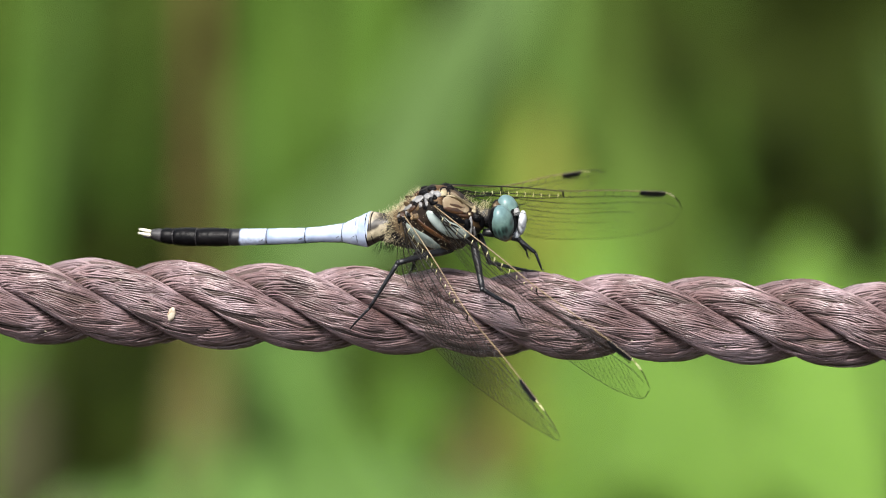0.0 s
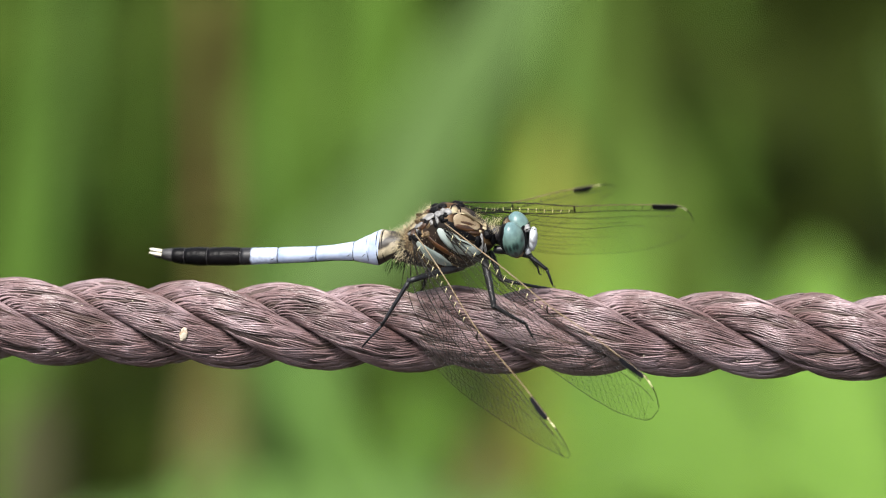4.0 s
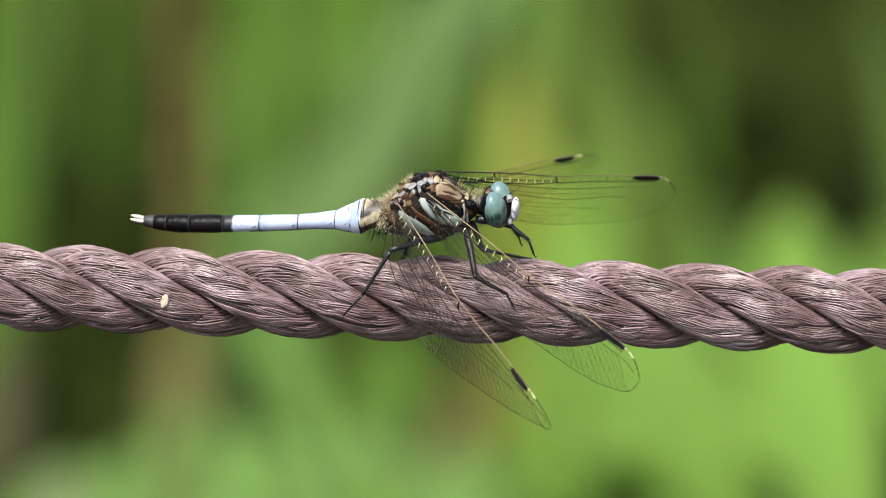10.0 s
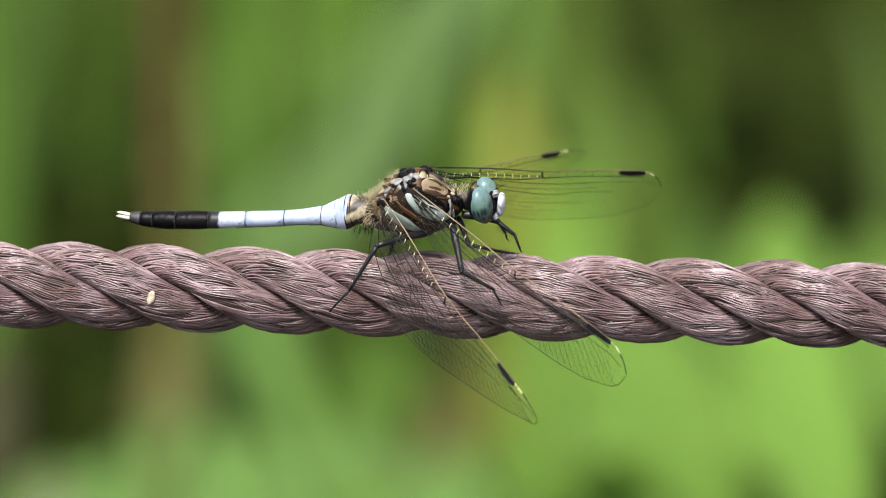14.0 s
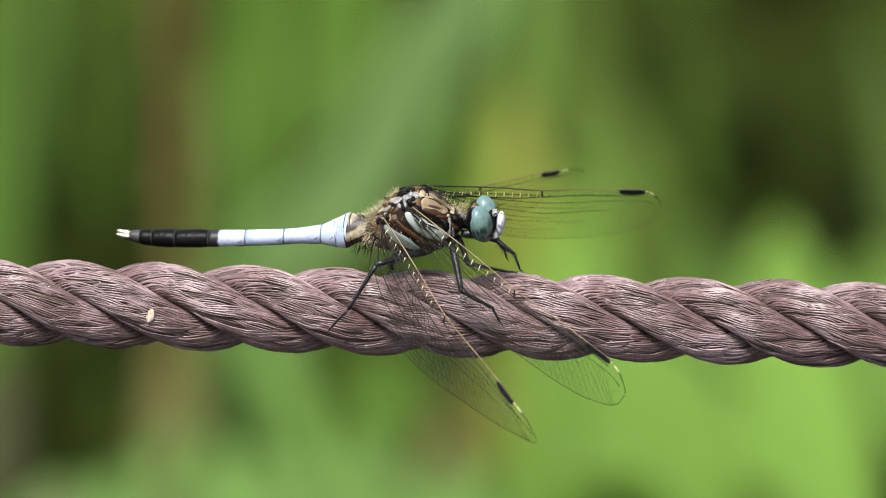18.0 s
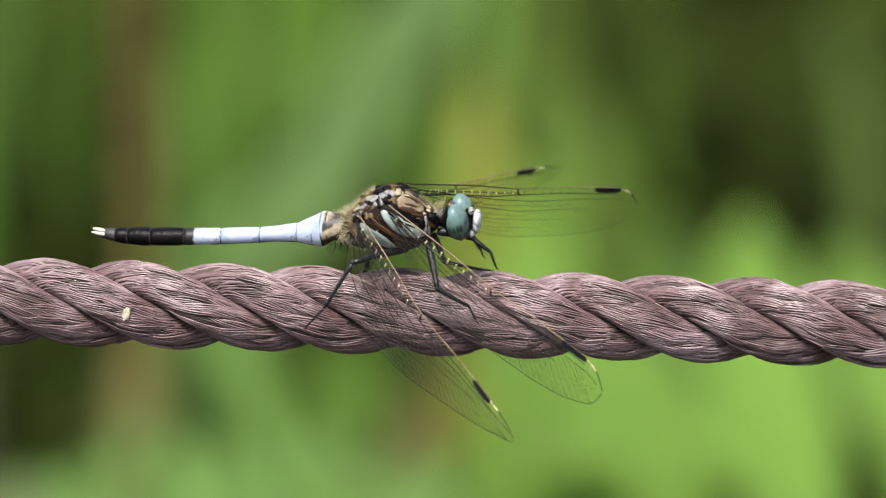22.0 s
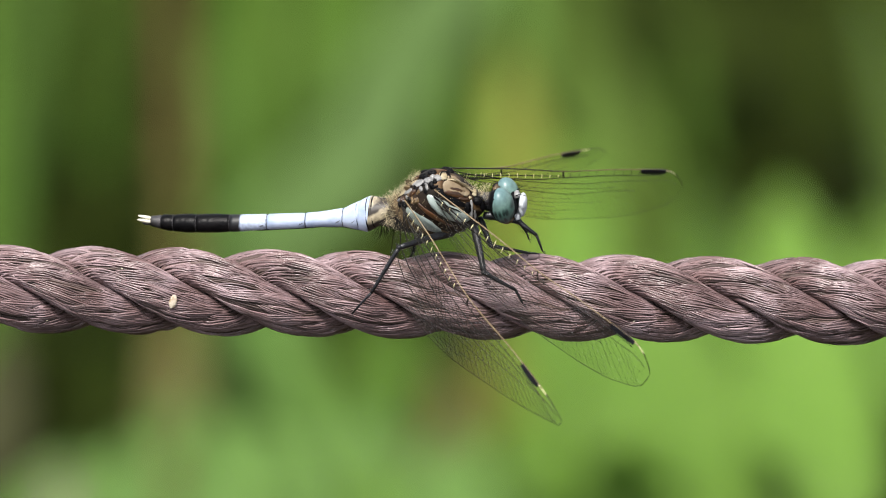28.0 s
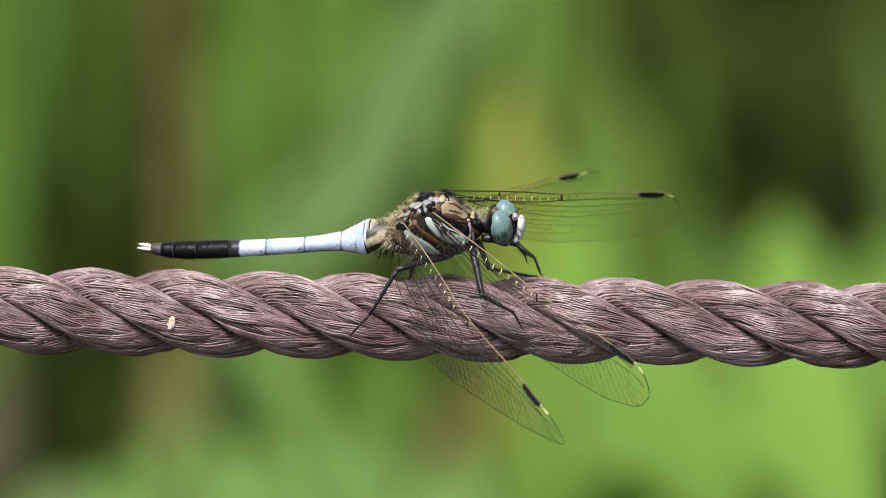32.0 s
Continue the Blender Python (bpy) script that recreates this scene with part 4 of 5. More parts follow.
PLAN = {
    "fore": (37.8, (0, 0.03, 0.08, 0.18, 0.32, 0.5, 0.66, 0.8, 0.9, 0.95, 0.98, 0.994, 1.0), (1.6, 2.4, 3.8, 5.9, 7.4, 8.2, 8.4, 8.0, 7.0, 5.4, 3.6, 2.0, 0.3)),
    "hind": (38.6, (0, 0.02, 0.06, 0.14, 0.28, 0.45, 0.62, 0.78, 0.89, 0.95, 0.98, 0.994, 1.0), (2.0, 4.0, 7.8, 10.4, 10.8, 9.7, 8.0, 5.8, 3.8, 2.3, 1.4, 0.9, 0.3)),
}


def wing(kind, name, edge_mat="costa", fine=1.0, mesh=1.0):
    length, xs, ys = PLAN[kind]
    xs, ys = np.array(xs), np.array(ys)
    rng = random.Random(4 if kind == "fore" else 9)
    nodus = 0.475 if kind == "fore" else 0.43

    def lead(s):
        return -(0.4 if kind == "fore" else 1.05) * np.exp(-((s - nodus) / (0.13 if kind == "fore" else 0.2)) ** 2) - (2.9 if kind == "fore" else 0.7) * np.clip((s - 0.86) / 0.14, 0, 1) ** 2.6

    def at(s, f):
        """Place at s along the span and the fraction f of the chord."""
        ch = smooth_interp(s, xs, ys)
        z = 0.35 * np.sin(np.pi * np.clip(f, 0, 1)) * np.sin(np.pi * s) - 0.3 * s * s + 0.12 * np.sin(40 * f) * (1 - s)
        return np.stack((np.asarray(s) * length + 0 * ch, lead(s) - f * ch, z + 0 * ch), -1)

    # the clear skin
    ns, nf = 60, 14
    verts = [at(s, f) for s in np.sin(np.linspace(0, math.pi / 2, ns)) for f in np.linspace(0, 1, nf)]
    faces = [(i * nf + k, (i + 1) * nf + k, (i + 1) * nf + k + 1, i * nf + k + 1) for i in range(ns - 1) for k in range(nf - 1)]
    ob = part(name, scaled((verts, faces)), "membrane", dragonfly, "clear veined wing with a black mark near its tip")

    def offset(mm):
        """A vein that keeps mm behind the leading edge at the root and closes up on it towards the nodus."""
        def fraction(s):
            s = np.asarray(s, float)
            near = mm * np.interp(s, (0.0, 0.1, nodus * 0.8, nodus, 1.0), (0.85, 1.0, 0.82, 0.6, 0.55))
            return np.clip(near / smooth_interp(s, xs, ys), 0, 0.62)
        return fraction

    def run(fn, s0, s1, r0, r1, count=46, sides=5):
        s = np.linspace(s0, s1, count) if s1 < 1 else s0 + (1 - s0) * np.sin(np.linspace(0, math.pi / 2, count))
        f = fn(s) if callable(fn) else np.full(count, fn)
        return tube(at(s, f), r1 + (r0 - r1) * np.linspace(1, 0, count) ** 1.6, sides)

    s0, s1 = (0.795, 0.900) if kind == "fore" else (0.748, 0.845)
    edge = scaled(run(0.0, 0.0, s1 + 0.02, 0.09, 0.07, 70, 6))
    part("costa", edge, edge_mat, ob)
    part("subcosta", scaled(run(offset(1.15), 0.01, nodus, 0.085, 0.055)), "vein", ob)
    part("radius_vein", scaled(run(offset(1.7), 0.0, 0.9, 0.10, 0.055, 60)), "vein", ob)
    part("nodus", scaled(tube((at(nodus - 0.004, 0.0), at(nodus + 0.004, offset(1.15)(nodus)), at(nodus + 0.012, offset(1.7)(nodus))), (0.12, 0.12, 0.08), 6)), "vein", ob)
    # mark near the tip
    ss = np.linspace(s0, s1, 8)
    top = [at(s, 0.0) + np.array((0, 0.06, 0.10)) for s in ss]
    low = [at(s, offset(1.32)(s) * (0.7 + 0.3 * math.sin(math.pi * (s - s0) / (s1 - s0)) ** 0.5)) + np.array((0, 0, 0.10)) for s in ss]
    n = len(ss)
    v = top + low + [p - np.array((0, 0, 0.2)) for p in top] + [p - np.array((0, 0, 0.2)) for p in low]
    f = []
    for i in range(n - 1):
        f += [(i, n + i, n + i + 1, i + 1), (2 * n + i, 2 * n + i + 1, 3 * n + i + 1, 3 * n + i), (i, i + 1, 2 * n + i + 1, 2 * n + i), (n + i, 3 * n + i, 3 * n + i + 1, n + i + 1)]
    f += [(0, 2 * n, 3 * n, n), (n - 1, 2 * n - 1, 4 * n - 1, 3 * n - 1)]
    part("wing_mark", scaled((v, f)), "stigma", ob, "black wing mark", smooth=False)
    part("tip_edge", scaled(run(offset(0.05), s1, s1 + 0.05, 0.085, 0.06, 8, 6)), "yellow", ob, "pale yellow tip edge")
    part("tip_vein", scaled(run(0.0, s1 + 0.045, 1.0, 0.085, 0.045, 24, 5)), "vein", ob)
    # pale cross-veins before the nodus
    for k in range(13 if kind == "fore" else 11):
        s = nodus * (0.10 + 0.86 * k / 12)
        part("cross_vein", scaled(tube((at(s, offset(0.72 if mesh > 0.6 else 0.86)(s)), at(s + 0.002, offset(1.15)(s)) + np.array((0, 0, 0.08)), at(s + 0.003, offset(1.62 if mesh > 0.6 else 1.5)(s))), (0.058 * fine, 0.072 * fine, 0.054 * fine), 5)), "yellow", ob)
    # long veins
    ranks = (0.24, 0.34, 0.44, 0.54, 0.63, 0.72, 0.80, 0.88, 0.95)
    starts = (0.02, 0.03, 0.02, 0.16, 0.03, 0.22, 0.06, 0.12, 0.10)
    thick = (0.11, 0.07, 0.11, 0.05, 0.09, 0.045, 0.07, 0.05, 0.05)
    ends = (0.97, 0.72, 0.80, 0.55, 0.70, 0.50, 0.60, 0.52, 0.50)
    rows = []
    for q, (fr, begin, th) in enumerate(zip(ranks, starts, thick)):
        ph = rng.uniform(0, 6)
        rows.append(lambda s, fr=fr, ph=ph: fr * (0.94 + 0.06 * np.sin(np.pi * s)) + 0.012 * np.sin(s * 21 + ph))
        part("long_vein", scaled(run(rows[-1], begin, ends[q], th * fine, (0.05 if q in (0, 2) else 0.036) * fine, 50, 5)), "vein", ob)
    # branch veins that sweep from the front of the wing back to its trailing edge
    for q in range(24):
        b0 = 0.22 + 0.029 * q
        b1 = min(0.985, b0 + 0.20 - 0.0025 * q)
        s = np.linspace(b0, b1, 22)
        f = 0.26 + 0.74 * ((s - b0) / (b1 - b0)) ** 1.35 + 0.008 * np.sin(s * 60 + q)
        part("branch_vein", scaled(tube(at(s, f), np.linspace(0.040, 0.028, 22) * fine * mesh, 4)), "vein", ob)
    part("trailing_edge", scaled(run(1.0, 0.0, 1.0, 0.045 * (0.5 + 0.5 * mesh), 0.05 * (0.4 + 0.6 * mesh), 80, 4)), "vein", ob)
    # the net of small cells
    pieces = []
    lines = [offset(1.7)] + rows + [lambda s: 1.0 + 0 * s]
    dense = 0.85 if fine > 0.9 else 1.0
    for q in range(len(lines) - 1):
        gap0 = (0.026 - 0.0012 * q) * dense
        gap = gap0
        s = 0.04 + rng.uniform(0, gap)
        while s < 0.975:
            gap = gap0 * (1.0 + 1.5 * max(0.0, 0.55 - s) / 0.55)
            a, b = lines[q](np.array(s)), lines[q + 1](np.array(s))
            ds = rng.uniform(-0.25, 0.25) * gap + 0.004
            if s < 0.42 and rng.random() < 0.4:
                s += gap
                continue
            mid = (a + b) / 2
            pieces.append(tube((at(s, a), at(s + ds * 0.5, b)), (0.020 * fine * mesh, 0.020 * fine * mesh), 3, False))
            if s > 0.3 and q >= 3 and abs(b - a) * smooth_interp(s, xs, ys) > 0.55:
                pieces.append(tube((at(s + ds * 0.25, mid), at(s + gap * 0.95, mid + rng.uniform(-0.015, 0.015))), (0.018 * fine * mesh, 0.018 * fine * mesh), 3, False))
            s += gap * rng.uniform(0.7, 1.15)
    for k in range(10):
        s = nodus + 0.03 + (0.83 - nodus) * k / 10
        pieces.append(tube((at(s, 0.0), at(s + 0.004, offset(1.7)(s))), (0.04, 0.04), 3, False))
    tagged(part("vein_net", scaled(merge(pieces)), "net", ob, "fine dark net of veins"), kind="stuff")
    return ob


def wing_pose(root, tip, roll):
    """Stands a wing on its root, its span towards tip; roll: degrees by which its trailing edge swings out from hanging down."""
    s = (Vector(tip) - Vector(root)).normalized()
    g = 1 if s.y > 0 else -1
    h1 = Vector((-abs(s.y), g * s.x, 0)).normalized()
    h2 = s.cross(h1) * g
    if h2.z < 0:
        h2 = -h2
    chord = (h1 * math.sin(radians(roll)) - h2 * math.cos(radians(roll))).normalized()
    y = -chord
    z = s.cross(y)
    m = Matrix((s, y, z)).transposed().to_4x4()
    return Matrix.Translation(Vector(root) * MM) @ m


near_fore, far_fore = wing("fore", "forewing", "costa", 0.75, 0.75), wing("fore", "forewing", "costa_dark", 0.65, 0.45)
near_hind, far_hind = wing("hind", "hindwing", "costa", 0.9, 1.0), wing("hind", "hindwing", "costa", 0.6, 0.45)
ROOTS = {"nf": (1.0, -2.5, 4.6), "ff": (2.3, 2.2, 4.4), "nh": (-2.9, -2.8, 2.6), "fh": (-0.9, 2.2, 3.4)}
TIPS = {"nf": (31.8, -20.98, -4.1), "ff": (31.7, 20.14, -8.75), "nh": (19.0, -28.3, -6.2), "fh": (18.89, 27.32, -12.69)}
ROLLS = {"nf": 15, "ff": 2, "nh": 18, "fh": 6}


# ---- plants behind the rope ----
def blade_mesh(path, width, thick=0.0006, fold=0.16, tip=0.35, petiole=0.0):
    """A leaf along a path: a folded strip with thickness, narrowing to its tip."""
    pts = spline(path, 26)
    tan = np.gradient(pts, axis=0)
    verts, faces = [], []
    for i, (p, t) in enumerate(zip(pts, tan)):
        s = i / 25
        t = t / np.linalg.norm(t)
        side = np.cross(t, (0.0, -0.94, 0.34))
        side /= np.linalg.norm(side)
        nrm = np.cross(side, t)
        if petiole:
            w = width * (0.10 + 0.90 * max(0.0, math.sin(math.pi * min(1, max(0, (s - petiole) / (1 - petiole))) ** 0.8)) ** 0.7) if s > petiole else width * 0.10
        else:
            w = width * min(1.0, (1 - s) / tip + 0.02) ** 0.7 * (0.75 + 0.25 * min(1, s * 4))
        for k in (-1, -0.5, 0, 0.5, 1):
            wave = 0.03 * width * math.sin(9 * s + 2 * k)
            verts.append(p + side * k * w / 2 + nrm * (abs(k) * fold * w + wave))
        verts.append(p + side * -0.5 * w / 2 + nrm * (0.5 * fold * w) - nrm * thick)
        verts.append(p + side * 0.5 * w / 2 + nrm * (0.5 * fold * w) - nrm * thick)
    for i in range(25):
        a, b = i * 7, (i + 1) * 7
        for k in range(4):
            faces.append((a + k, a + k + 1, b + k + 1, b + k))
        faces += [(a, b, b + 5, a + 5), (a + 5, b + 5, b + 6, a + 6), (a + 6, b + 6, b + 4, a + 4)]
    return verts, faces


def plant(name, label, category, x, y):
    root = new(name)
    root.location = (x, y, 0.0)
    return tagged(root, label, category)


def leaf(root, mat, width, low, high, lean=0.0, bow=0.0, broad=True):
    """A leaf that rises from the plant's foot to low and runs on to high; lean and bow: how far its middle bends sideways and up."""
    base, low, high = np.array(root.location), np.array(low), np.array(high)
    foot = base * 0.6 + np.array((low[0], low[1], 0)) * 0.4
    foot[2] = -0.03
    path = [low + (high - low) * t + np.array((lean, 0, bow)) * 4 * t * (1 - t) for t in (0, 1 / 3, 2 / 3, 1)]
    mids = [foot, foot * 0.45 + low * 0.55] + path
    if not broad:
        mids.append(path[3] * 2 - path[2])
    local = [p - base for p in mids]
    if mat == "dry_stalk":
        pts = spline(local, 30)
        stalk = part("stalk", tube(pts, width / 2 * np.linspace(1.1, 0.8, 30), 14), mat, root, "dry brown stalk")
        for k in (8, 16, 22):
            part("node_ring", tube(pts[k:k + 2], width / 2 * 1.12, 14), mat, stalk)
    elif broad:
        part("leaf", blade_mesh(local, width, petiole=0.45), mat, root)
    else:
        part("blade", blade_mesh(local, width), mat, root)


def build_iris_clump():
    root = plant("iris_clump", "tall green iris clump with upright sword-shaped leaves", "iris plant", -0.137, 1.229)
    leaf(root, "leaf_mid", 0.0079, (-0.106, 1.340, 0.104), (-0.106, 1.420, 0.296), broad=False)
    leaf(root, "leaf_mid", 0.0105, (-0.143, 1.110, 0.185), (-0.131, 1.190, 0.391), 0.0017, 0.0062, broad=False)
    leaf(root, "leaf_grey", 0.0125, (-0.158, 1.164, 0.153), (-0.115, 1.245, 0.375), 0.0079, 0.0028, broad=False)
    leaf(root, "leaf_olive", 0.0168, (-0.142, 1.301, 0.094), (-0.142, 1.339, 0.198), 0.0028, 0.0186, broad=False)


def build_reed_plant():
    root = plant("reed_plant", "reed with a dry brown stalk and long pale green blades", "reed plant", -0.051, 1.165)
    leaf(root, "dry_stalk", 0.0088, (-0.069, 1.100, 0.152), (-0.072, 1.160, 0.320), 0.0000, 0.0056, broad=False)
    leaf(root, "leaf_mid", 0.0144, (-0.034, 1.300, 0.180), (-0.036, 1.370, 0.284), 0.0006, 0.0084, broad=False)
    leaf(root, "leaf_pale", 0.0273, (-0.046, 1.026, 0.308), (0.037, 1.080, 0.432), -0.0062, -0.0146, broad=False)
    leaf(root, "leaf_lime", 0.0128, (-0.056, 1.032, 0.326), (-0.027, 1.009, 0.263), 0.0017, 0.0011, broad=False)
    leaf(root, "leaf_grey", 0.0070, (-0.060, 1.200, 0.234), (-0.061, 1.230, 0.303), 0.0017, 0.0129, broad=False)
    leaf(root, "leaf_mid", 0.0185, (-0.056, 1.200, 0.138), (-0.050, 1.285, 0.372), -0.0011, 0.0141, broad=False)


def build_yellow_reed():
    root = plant("yellow_reed", "reed with a yellowing blade among green ones", "reed plant", 0.039, 1.373)
    leaf(root, "leaf_grey", 0.0127, (0.035, 1.400, 0.153), (0.039, 1.460, 0.275), -0.0017, 0.0157, broad=False)
    leaf(root, "leaf_mid", 0.0117, (0.013, 1.350, 0.140), (0.016, 1.420, 0.235), -0.0011, 0.0214, broad=False)
    leaf(root, "leaf_yellow", 0.0230, (0.032, 1.210, 0.163), (0.030, 1.250, 0.283), 0.0000, 0.0248, broad=False)
    leaf(root, "leaf_mid", 0.0091, (0.097, 1.450, 0.078), (0.092, 1.520, 0.255), 0.0017, 0.0169, broad=False)
    leaf(root, "leaf_mid", 0.0234, (-0.018, 1.419, 0.097), (-0.028, 1.496, 0.307), 0.0011, 0.0534, broad=False)
    leaf(root, "leaf_olive", 0.0473, (0.063, 1.266, 0.159), (0.060, 1.304, 0.263), 0.0011, 0.0146, broad=False)
    leaf(root, "leaf_olive", 0.0244, (0.048, 1.514, 0.036), (0.056, 1.601, 0.275), 0.0067, 0.0113, broad=False)


def build_weed_broad():
    root = plant("weed_broad", "bright green broad-leaved weed", "weed", 0.079, 0.650)
    leaf(root, "leaf_bright", 0.0363, (0.085, 0.500, 0.431), (0.098, 0.920, 0.377), -0.0006, -0.0023)
    leaf(root, "leaf_bright", 0.0298, (0.046, 0.580, 0.376), (0.055, 0.930, 0.299), 0.0000, -0.0056)
    leaf(root, "leaf_bright", 0.0271, (0.072, 0.570, 0.380), (0.093, 0.950, 0.295), 0.0006, -0.0073)
    leaf(root, "leaf_bright", 0.0266, (0.068, 0.550, 0.389), (0.089, 0.900, 0.303), 0.0000, -0.0051)
    leaf(root, "leaf_bright", 0.0359, (0.082, 0.600, 0.371), (0.105, 0.980, 0.288), 0.0006, -0.0090)
    leaf(root, "leaf_bright", 0.0375, (0.086, 0.750, 0.312), (0.106, 1.120, 0.243))
    leaf(root, "leaf_mid", 0.0207, (0.083, 0.900, 0.303), (0.087, 1.200, 0.275), -0.0011, 0.0051)
    leaf(root, "leaf_bright", 0.0526, (0.058, 0.567, 0.402), (0.057, 0.987, 0.326), 0.0045, 0.0006)
    leaf(root, "leaf_bright", 0.0362, (0.036, 0.623, 0.378), (0.049, 1.042, 0.299), -0.0017, -0.0073)
    leaf(root, "leaf_bright", 0.0404, (0.125, 0.684, 0.366), (0.136, 1.107, 0.299), 0.0039, 0.0096)
    leaf(root, "leaf_olive", 0.0130, (0.135, 0.966, 0.314), (0.150, 1.399, 0.276), 0.0039, 0.0090)
    leaf(root, "leaf_bright", 0.0466, (0.068, 0.507, 0.415), (0.075, 0.919, 0.319), 0.0062, -0.0051)


def build_weed_low():
    root = plant("weed_low", "low pale green weed with one withered leaf", "weed", -0.041, 0.632)
    leaf(root, "leaf_lime", 0.0238, (-0.063, 0.620, 0.368), (-0.070, 1.030, 0.275), -0.0006, -0.0034)
    leaf(root, "leaf_lime", 0.0224, (-0.046, 0.620, 0.368), (-0.057, 1.020, 0.276))
    leaf(root, "leaf_lime", 0.0259, (0.038, 0.600, 0.367), (0.048, 0.920, 0.289), -0.0006, -0.0034)
    leaf(root, "leaf_dark", 0.0191, (-0.121, 0.950, 0.263), (-0.123, 1.080, 0.279))
    leaf(root, "leaf_lime", 0.0195, (-0.070, 0.620, 0.372), (-0.084, 1.000, 0.275))
    leaf(root, "leaf_tan", 0.0110, (-0.082, 0.600, 0.381), (-0.100, 0.950, 0.288))
    leaf(root, "leaf_lime", 0.0315, (-0.040, 0.750, 0.312), (-0.048, 1.120, 0.234))
    leaf(root, "leaf_lime", 0.0375, (-0.001, 0.700, 0.327), (0.003, 1.000, 0.266))
    leaf(root, "leaf_lime", 0.0347, (-0.059, 0.621, 0.372), (-0.057, 1.027, 0.259))
    leaf(root, "leaf_lime", 0.0256, (-0.029, 0.621, 0.372), (-0.030, 1.031, 0.269), 0.0000, -0.0034)
    leaf(root, "leaf_lime", 0.0302, (-0.078, 0.621, 0.372), (-0.084, 1.027, 0.259), -0.0023, 0.0011)
    leaf(root, "leaf_lime", 0.0479, (-0.077, 0.550, 0.389), (-0.091, 0.957, 0.281), -0.0006, -0.0017)
    leaf(root, "leaf_lime", 0.0485, (-0.046, 0.572, 0.379), (-0.054, 0.981, 0.274), -0.0006, -0.0034)
    leaf(root, "leaf_bright", 0.0479, (-0.018, 0.550, 0.389), (-0.021, 0.959, 0.285), 0.0006, -0.0039)
    leaf(root, "leaf_lime", 0.0485, (0.010, 0.572, 0.379), (0.017, 0.982, 0.277), -0.0006, -0.0051)
    leaf(root, "leaf_lime", 0.0387, (-0.092, 0.597, 0.375), (-0.098, 1.005, 0.268), -0.0017, -0.0023)
    leaf(root, "leaf_lime", 0.0428, (-0.011, 0.641, 0.356), (-0.015, 1.054, 0.262), -0.0017, -0.0079)
    leaf(root, "leaf_lime", 0.0387, (-0.039, 0.597, 0.375), (-0.045, 1.008, 0.277), 0.0006, -0.0056)
    leaf(root, "leaf_bright", 0.0404, (-0.065, 0.675, 0.341), (-0.076, 1.084, 0.237), -0.0017, -0.0034)
    leaf(root, "leaf_bright", 0.0351, (0.019, 0.641, 0.356), (0.029, 1.053, 0.258), -0.0006, -0.0056)
    leaf(root, "leaf_lime", 0.0380, (0.004, 0.563, 0.390), (0.012, 0.972, 0.286), -0.0011, -0.0056)


def build_weed_mid():
    root = plant("weed_mid", "mid-green broad-leaved weed in the undergrowth", "weed", 0.003, 0.988)
    leaf(root, "leaf_mid", 0.0208, (-0.008, 1.100, 0.222), (-0.008, 1.300, 0.207))
    leaf(root, "leaf_mid", 0.0264, (0.003, 1.100, 0.216), (0.008, 1.400, 0.169), -0.0006, -0.0017)
    leaf(root, "leaf_bright", 0.0280, (0.048, 0.950, 0.283), (0.050, 1.300, 0.254), 0.0000, -0.0039)
    leaf(root, "leaf_bright", 0.0347, (0.040, 0.902, 0.298), (0.053, 1.326, 0.236), -0.0028, -0.0023)
    leaf(root, "leaf_brown", 0.0266, (0.007, 0.950, 0.270), (0.006, 1.361, 0.171), 0.0000, -0.0073)
    leaf(root, "leaf_mid", 0.0273, (-0.015, 1.001, 0.249), (-0.013, 1.417, 0.164), -0.0017, -0.0017)
    leaf(root, "leaf_brown", 0.0161, (-0.065, 0.849, 0.312), (-0.077, 1.262, 0.221), 0.0000, -0.0017)
    leaf(root, "leaf_olive", 0.0168, (0.016, 1.052, 0.228), (0.015, 1.470, 0.149), 0.0011, -0.0028)


build_iris_clump()
build_reed_plant()
build_yellow_reed()
build_weed_broad()
build_weed_low()
build_weed_mid()


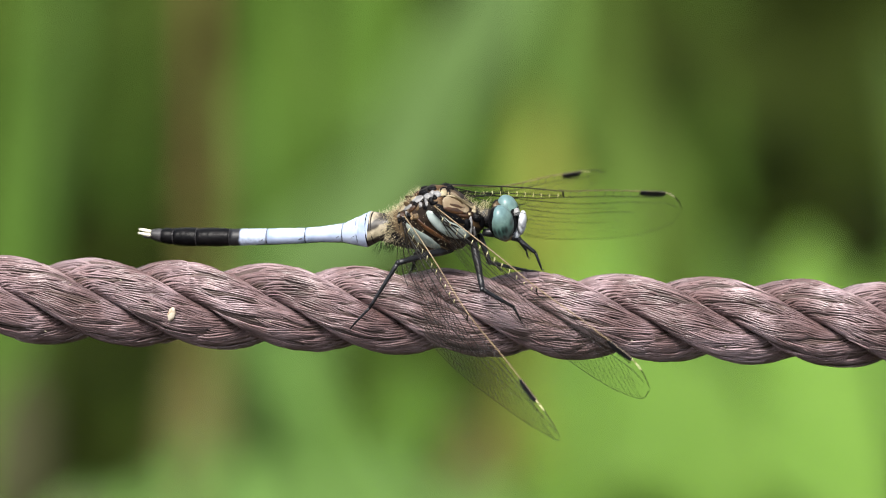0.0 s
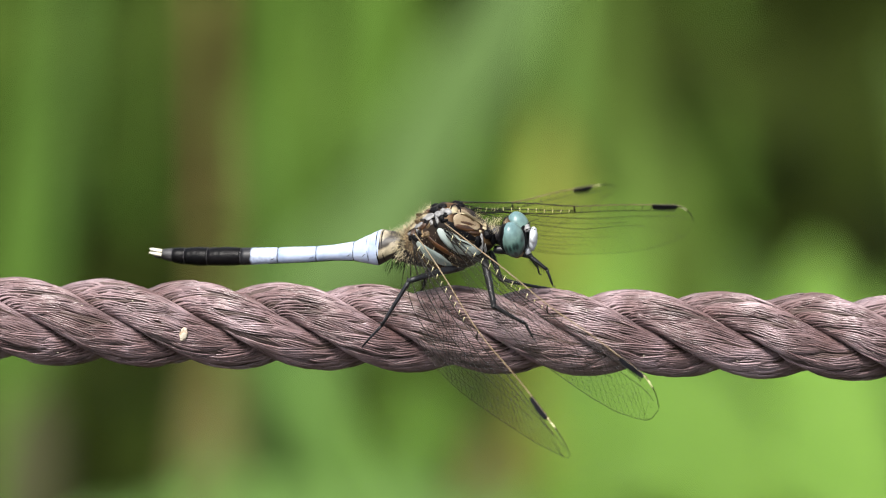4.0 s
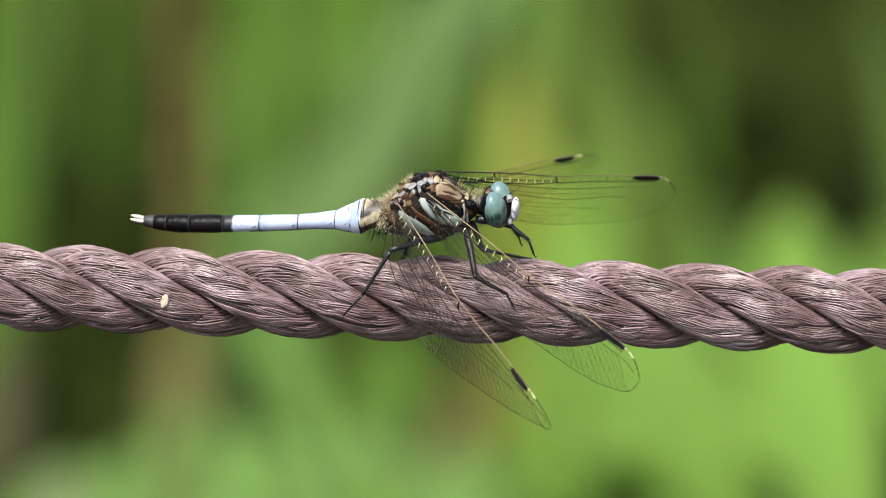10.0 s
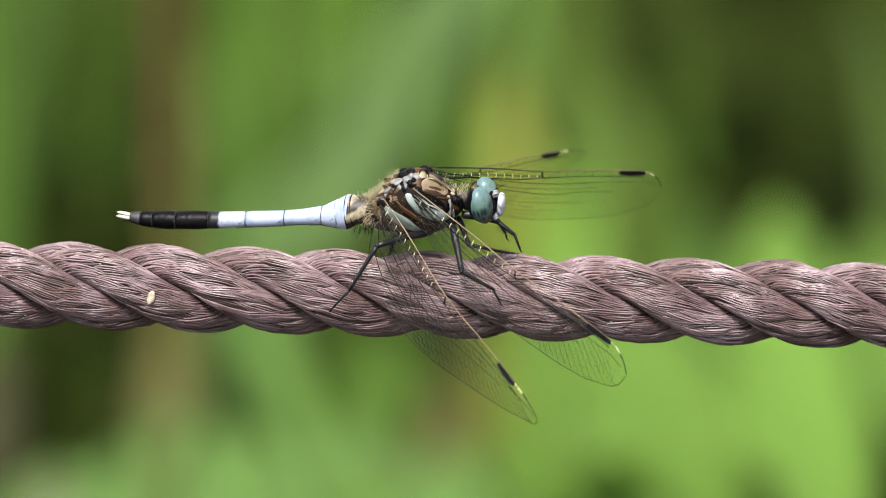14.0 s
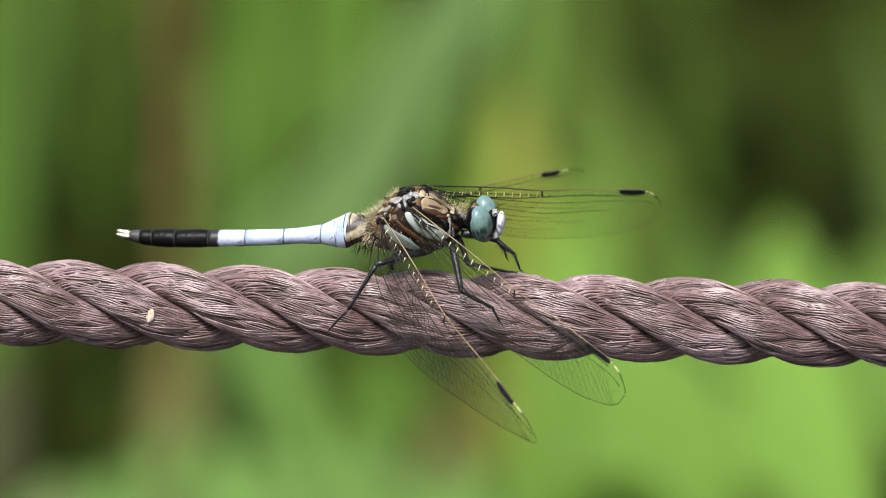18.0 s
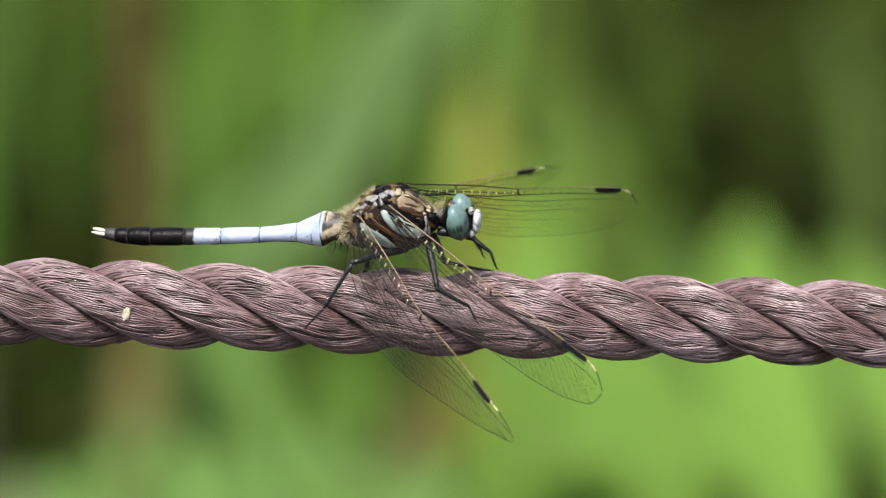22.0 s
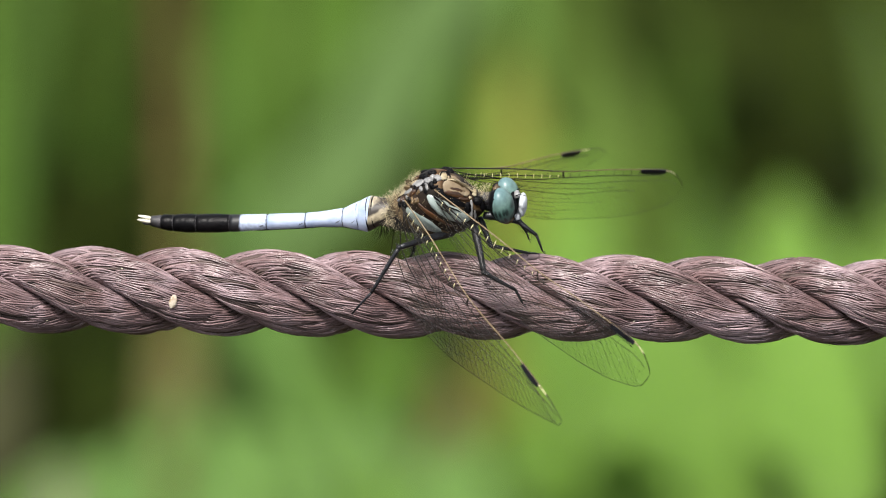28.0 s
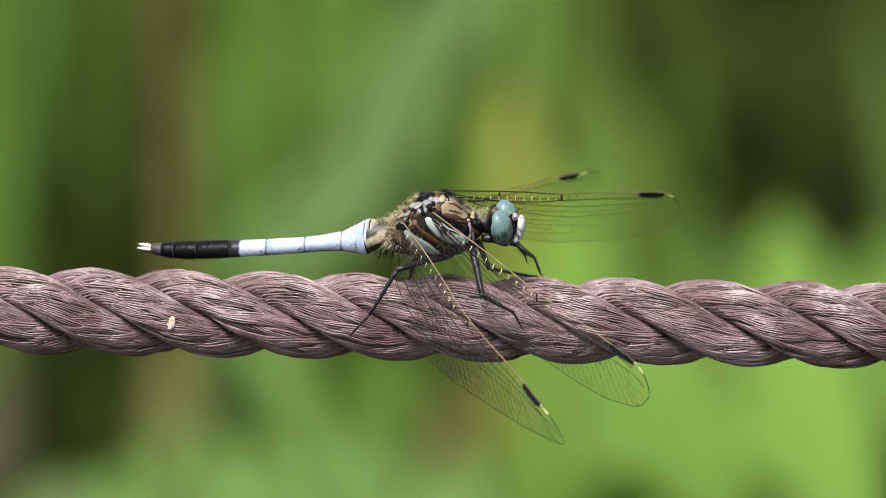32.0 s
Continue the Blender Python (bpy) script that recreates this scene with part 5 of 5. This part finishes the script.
def undergrowth():
    """Small dense leaves over the bank behind the rope, thinning out at its edge."""
    rng = np.random.default_rng(21)
    verts, faces, k = [], [], 0

    def leaf_at(x, y, big):
        nonlocal k
        top = 0.16 + 0.14 * noise.noise(Vector((x * 6, y * 5, 1.0))) + 0.10 * min(2.5, y - 1.1)
        z = rng.uniform(0.0, max(0.05, top))
        ln, w = rng.uniform(0.03, 0.09) * big, rng.uniform(0.010, 0.024) * big
        a, b = rng.uniform(0, 6.283), rng.uniform(0.1, 1.2)
        d = np.array((math.cos(a) * math.cos(b), math.sin(a) * math.cos(b), math.sin(b)))
        s = np.array((-math.sin(a), math.cos(a), 0.3 * rng.uniform(-1, 1)))
        p = np.array((x, y, z))
        up = np.array((0, 0, -0.25 * ln))
        verts.extend([p, p + d * ln * 0.45 + s * w, p + d * ln * 0.5 + up * 0.2, p + d * ln * 0.45 - s * w, p + d * ln + up])
        faces.extend([(k, k + 1, k + 2), (k, k + 2, k + 3), (k + 1, k + 4, k + 2), (k + 2, k + 4, k + 3)])
        k += 5

    for _ in range(9000):
        y = rng.uniform(1.15, 3.4)
        leaf_at(rng.uniform(-0.9, 0.9) * (0.5 + y / 3), y, 1.0)
    for _ in range(26000):
        x, y = rng.uniform(-5.5, 5.5), rng.uniform(0.8, 6.5)
        shore = 1.15 + 0.35 * noise.noise(Vector((x * 1.3, 0, 4.0))) + (0 if abs(x) > 0.6 else 0.1)
        if y < shore or (abs(x) < 0.9 * (0.5 + y / 3) and y < 3.4):
            continue
        leaf_at(x, y, 1.7)
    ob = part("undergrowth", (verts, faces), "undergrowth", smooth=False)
    tagged(ob, "dense undergrowth covering the bank, deep shade held in its dark green", "undergrowth", kind="stuff")


undergrowth()


def motions():
    """The dragonfly shifts its wings early on, and dips its tail at the end."""
    def wing_rows(key, rows):
        return [(t, wing_pose(ROOTS[key], tuple(a + b for a, b in zip(TIPS[key], d)), ROLLS[key] + roll)) for t, d, roll in rows]
    walk(near_fore, wing_rows("nf", ((0, (-0.4, 0, 0.5), -14), (2.0, (-0.4, 0, 0.5), -14), (3.2, (0, 0, 0), 0), (31.5, (0, 0, 0), 0), (31.8, (0.2, 0, 0), 0), (32.0, (0.8, 0, 0), 0))))
    walk(near_hind, wing_rows("nh", ((0, (0.3, 0, 0), -8), (2.0, (0.3, 0, 0), -8), (3.2, (0, 0, 0), 0), (31.5, (0, 0, 0), 0), (31.8, (0.2, 0, 0), 0), (32.0, (0.9, 0, 0), 0))))
    walk(far_fore, wing_rows("ff", ((0, (-0.2, 0, -0.4), 0), (2.0, (-0.2, 0, -0.3), 0), (3.2, (0, 0, 0), 0), (32.0, (0, 0, 0), 0))))
    walk(far_hind, wing_rows("fh", ((0, (0, 0, -0.3), 0), (2.0, (0, 0, -0.2), 0), (3.2, (0, 0, 0), 0), (32.0, (0, 0, 0), 0))))
    hip = tuple(HIP * MM)
    walk(the_abdomen, [(0, pose(*hip, 0, -0.2, 0)), (3.0, pose(*hip)), (31.7, pose(*hip)), (31.9, pose(*hip, 0, -1.6, 0)), (32.0, pose(*hip, 0, -1.9, 0))])
    neck = tuple(NECK * MM)
    walk(the_head, [(0, pose(*neck, 0, 0.8, 0)), (3.0, pose(*neck)), (31.5, pose(*neck)), (32.0, pose(*neck, 0, 0, 0.8))])


motions()
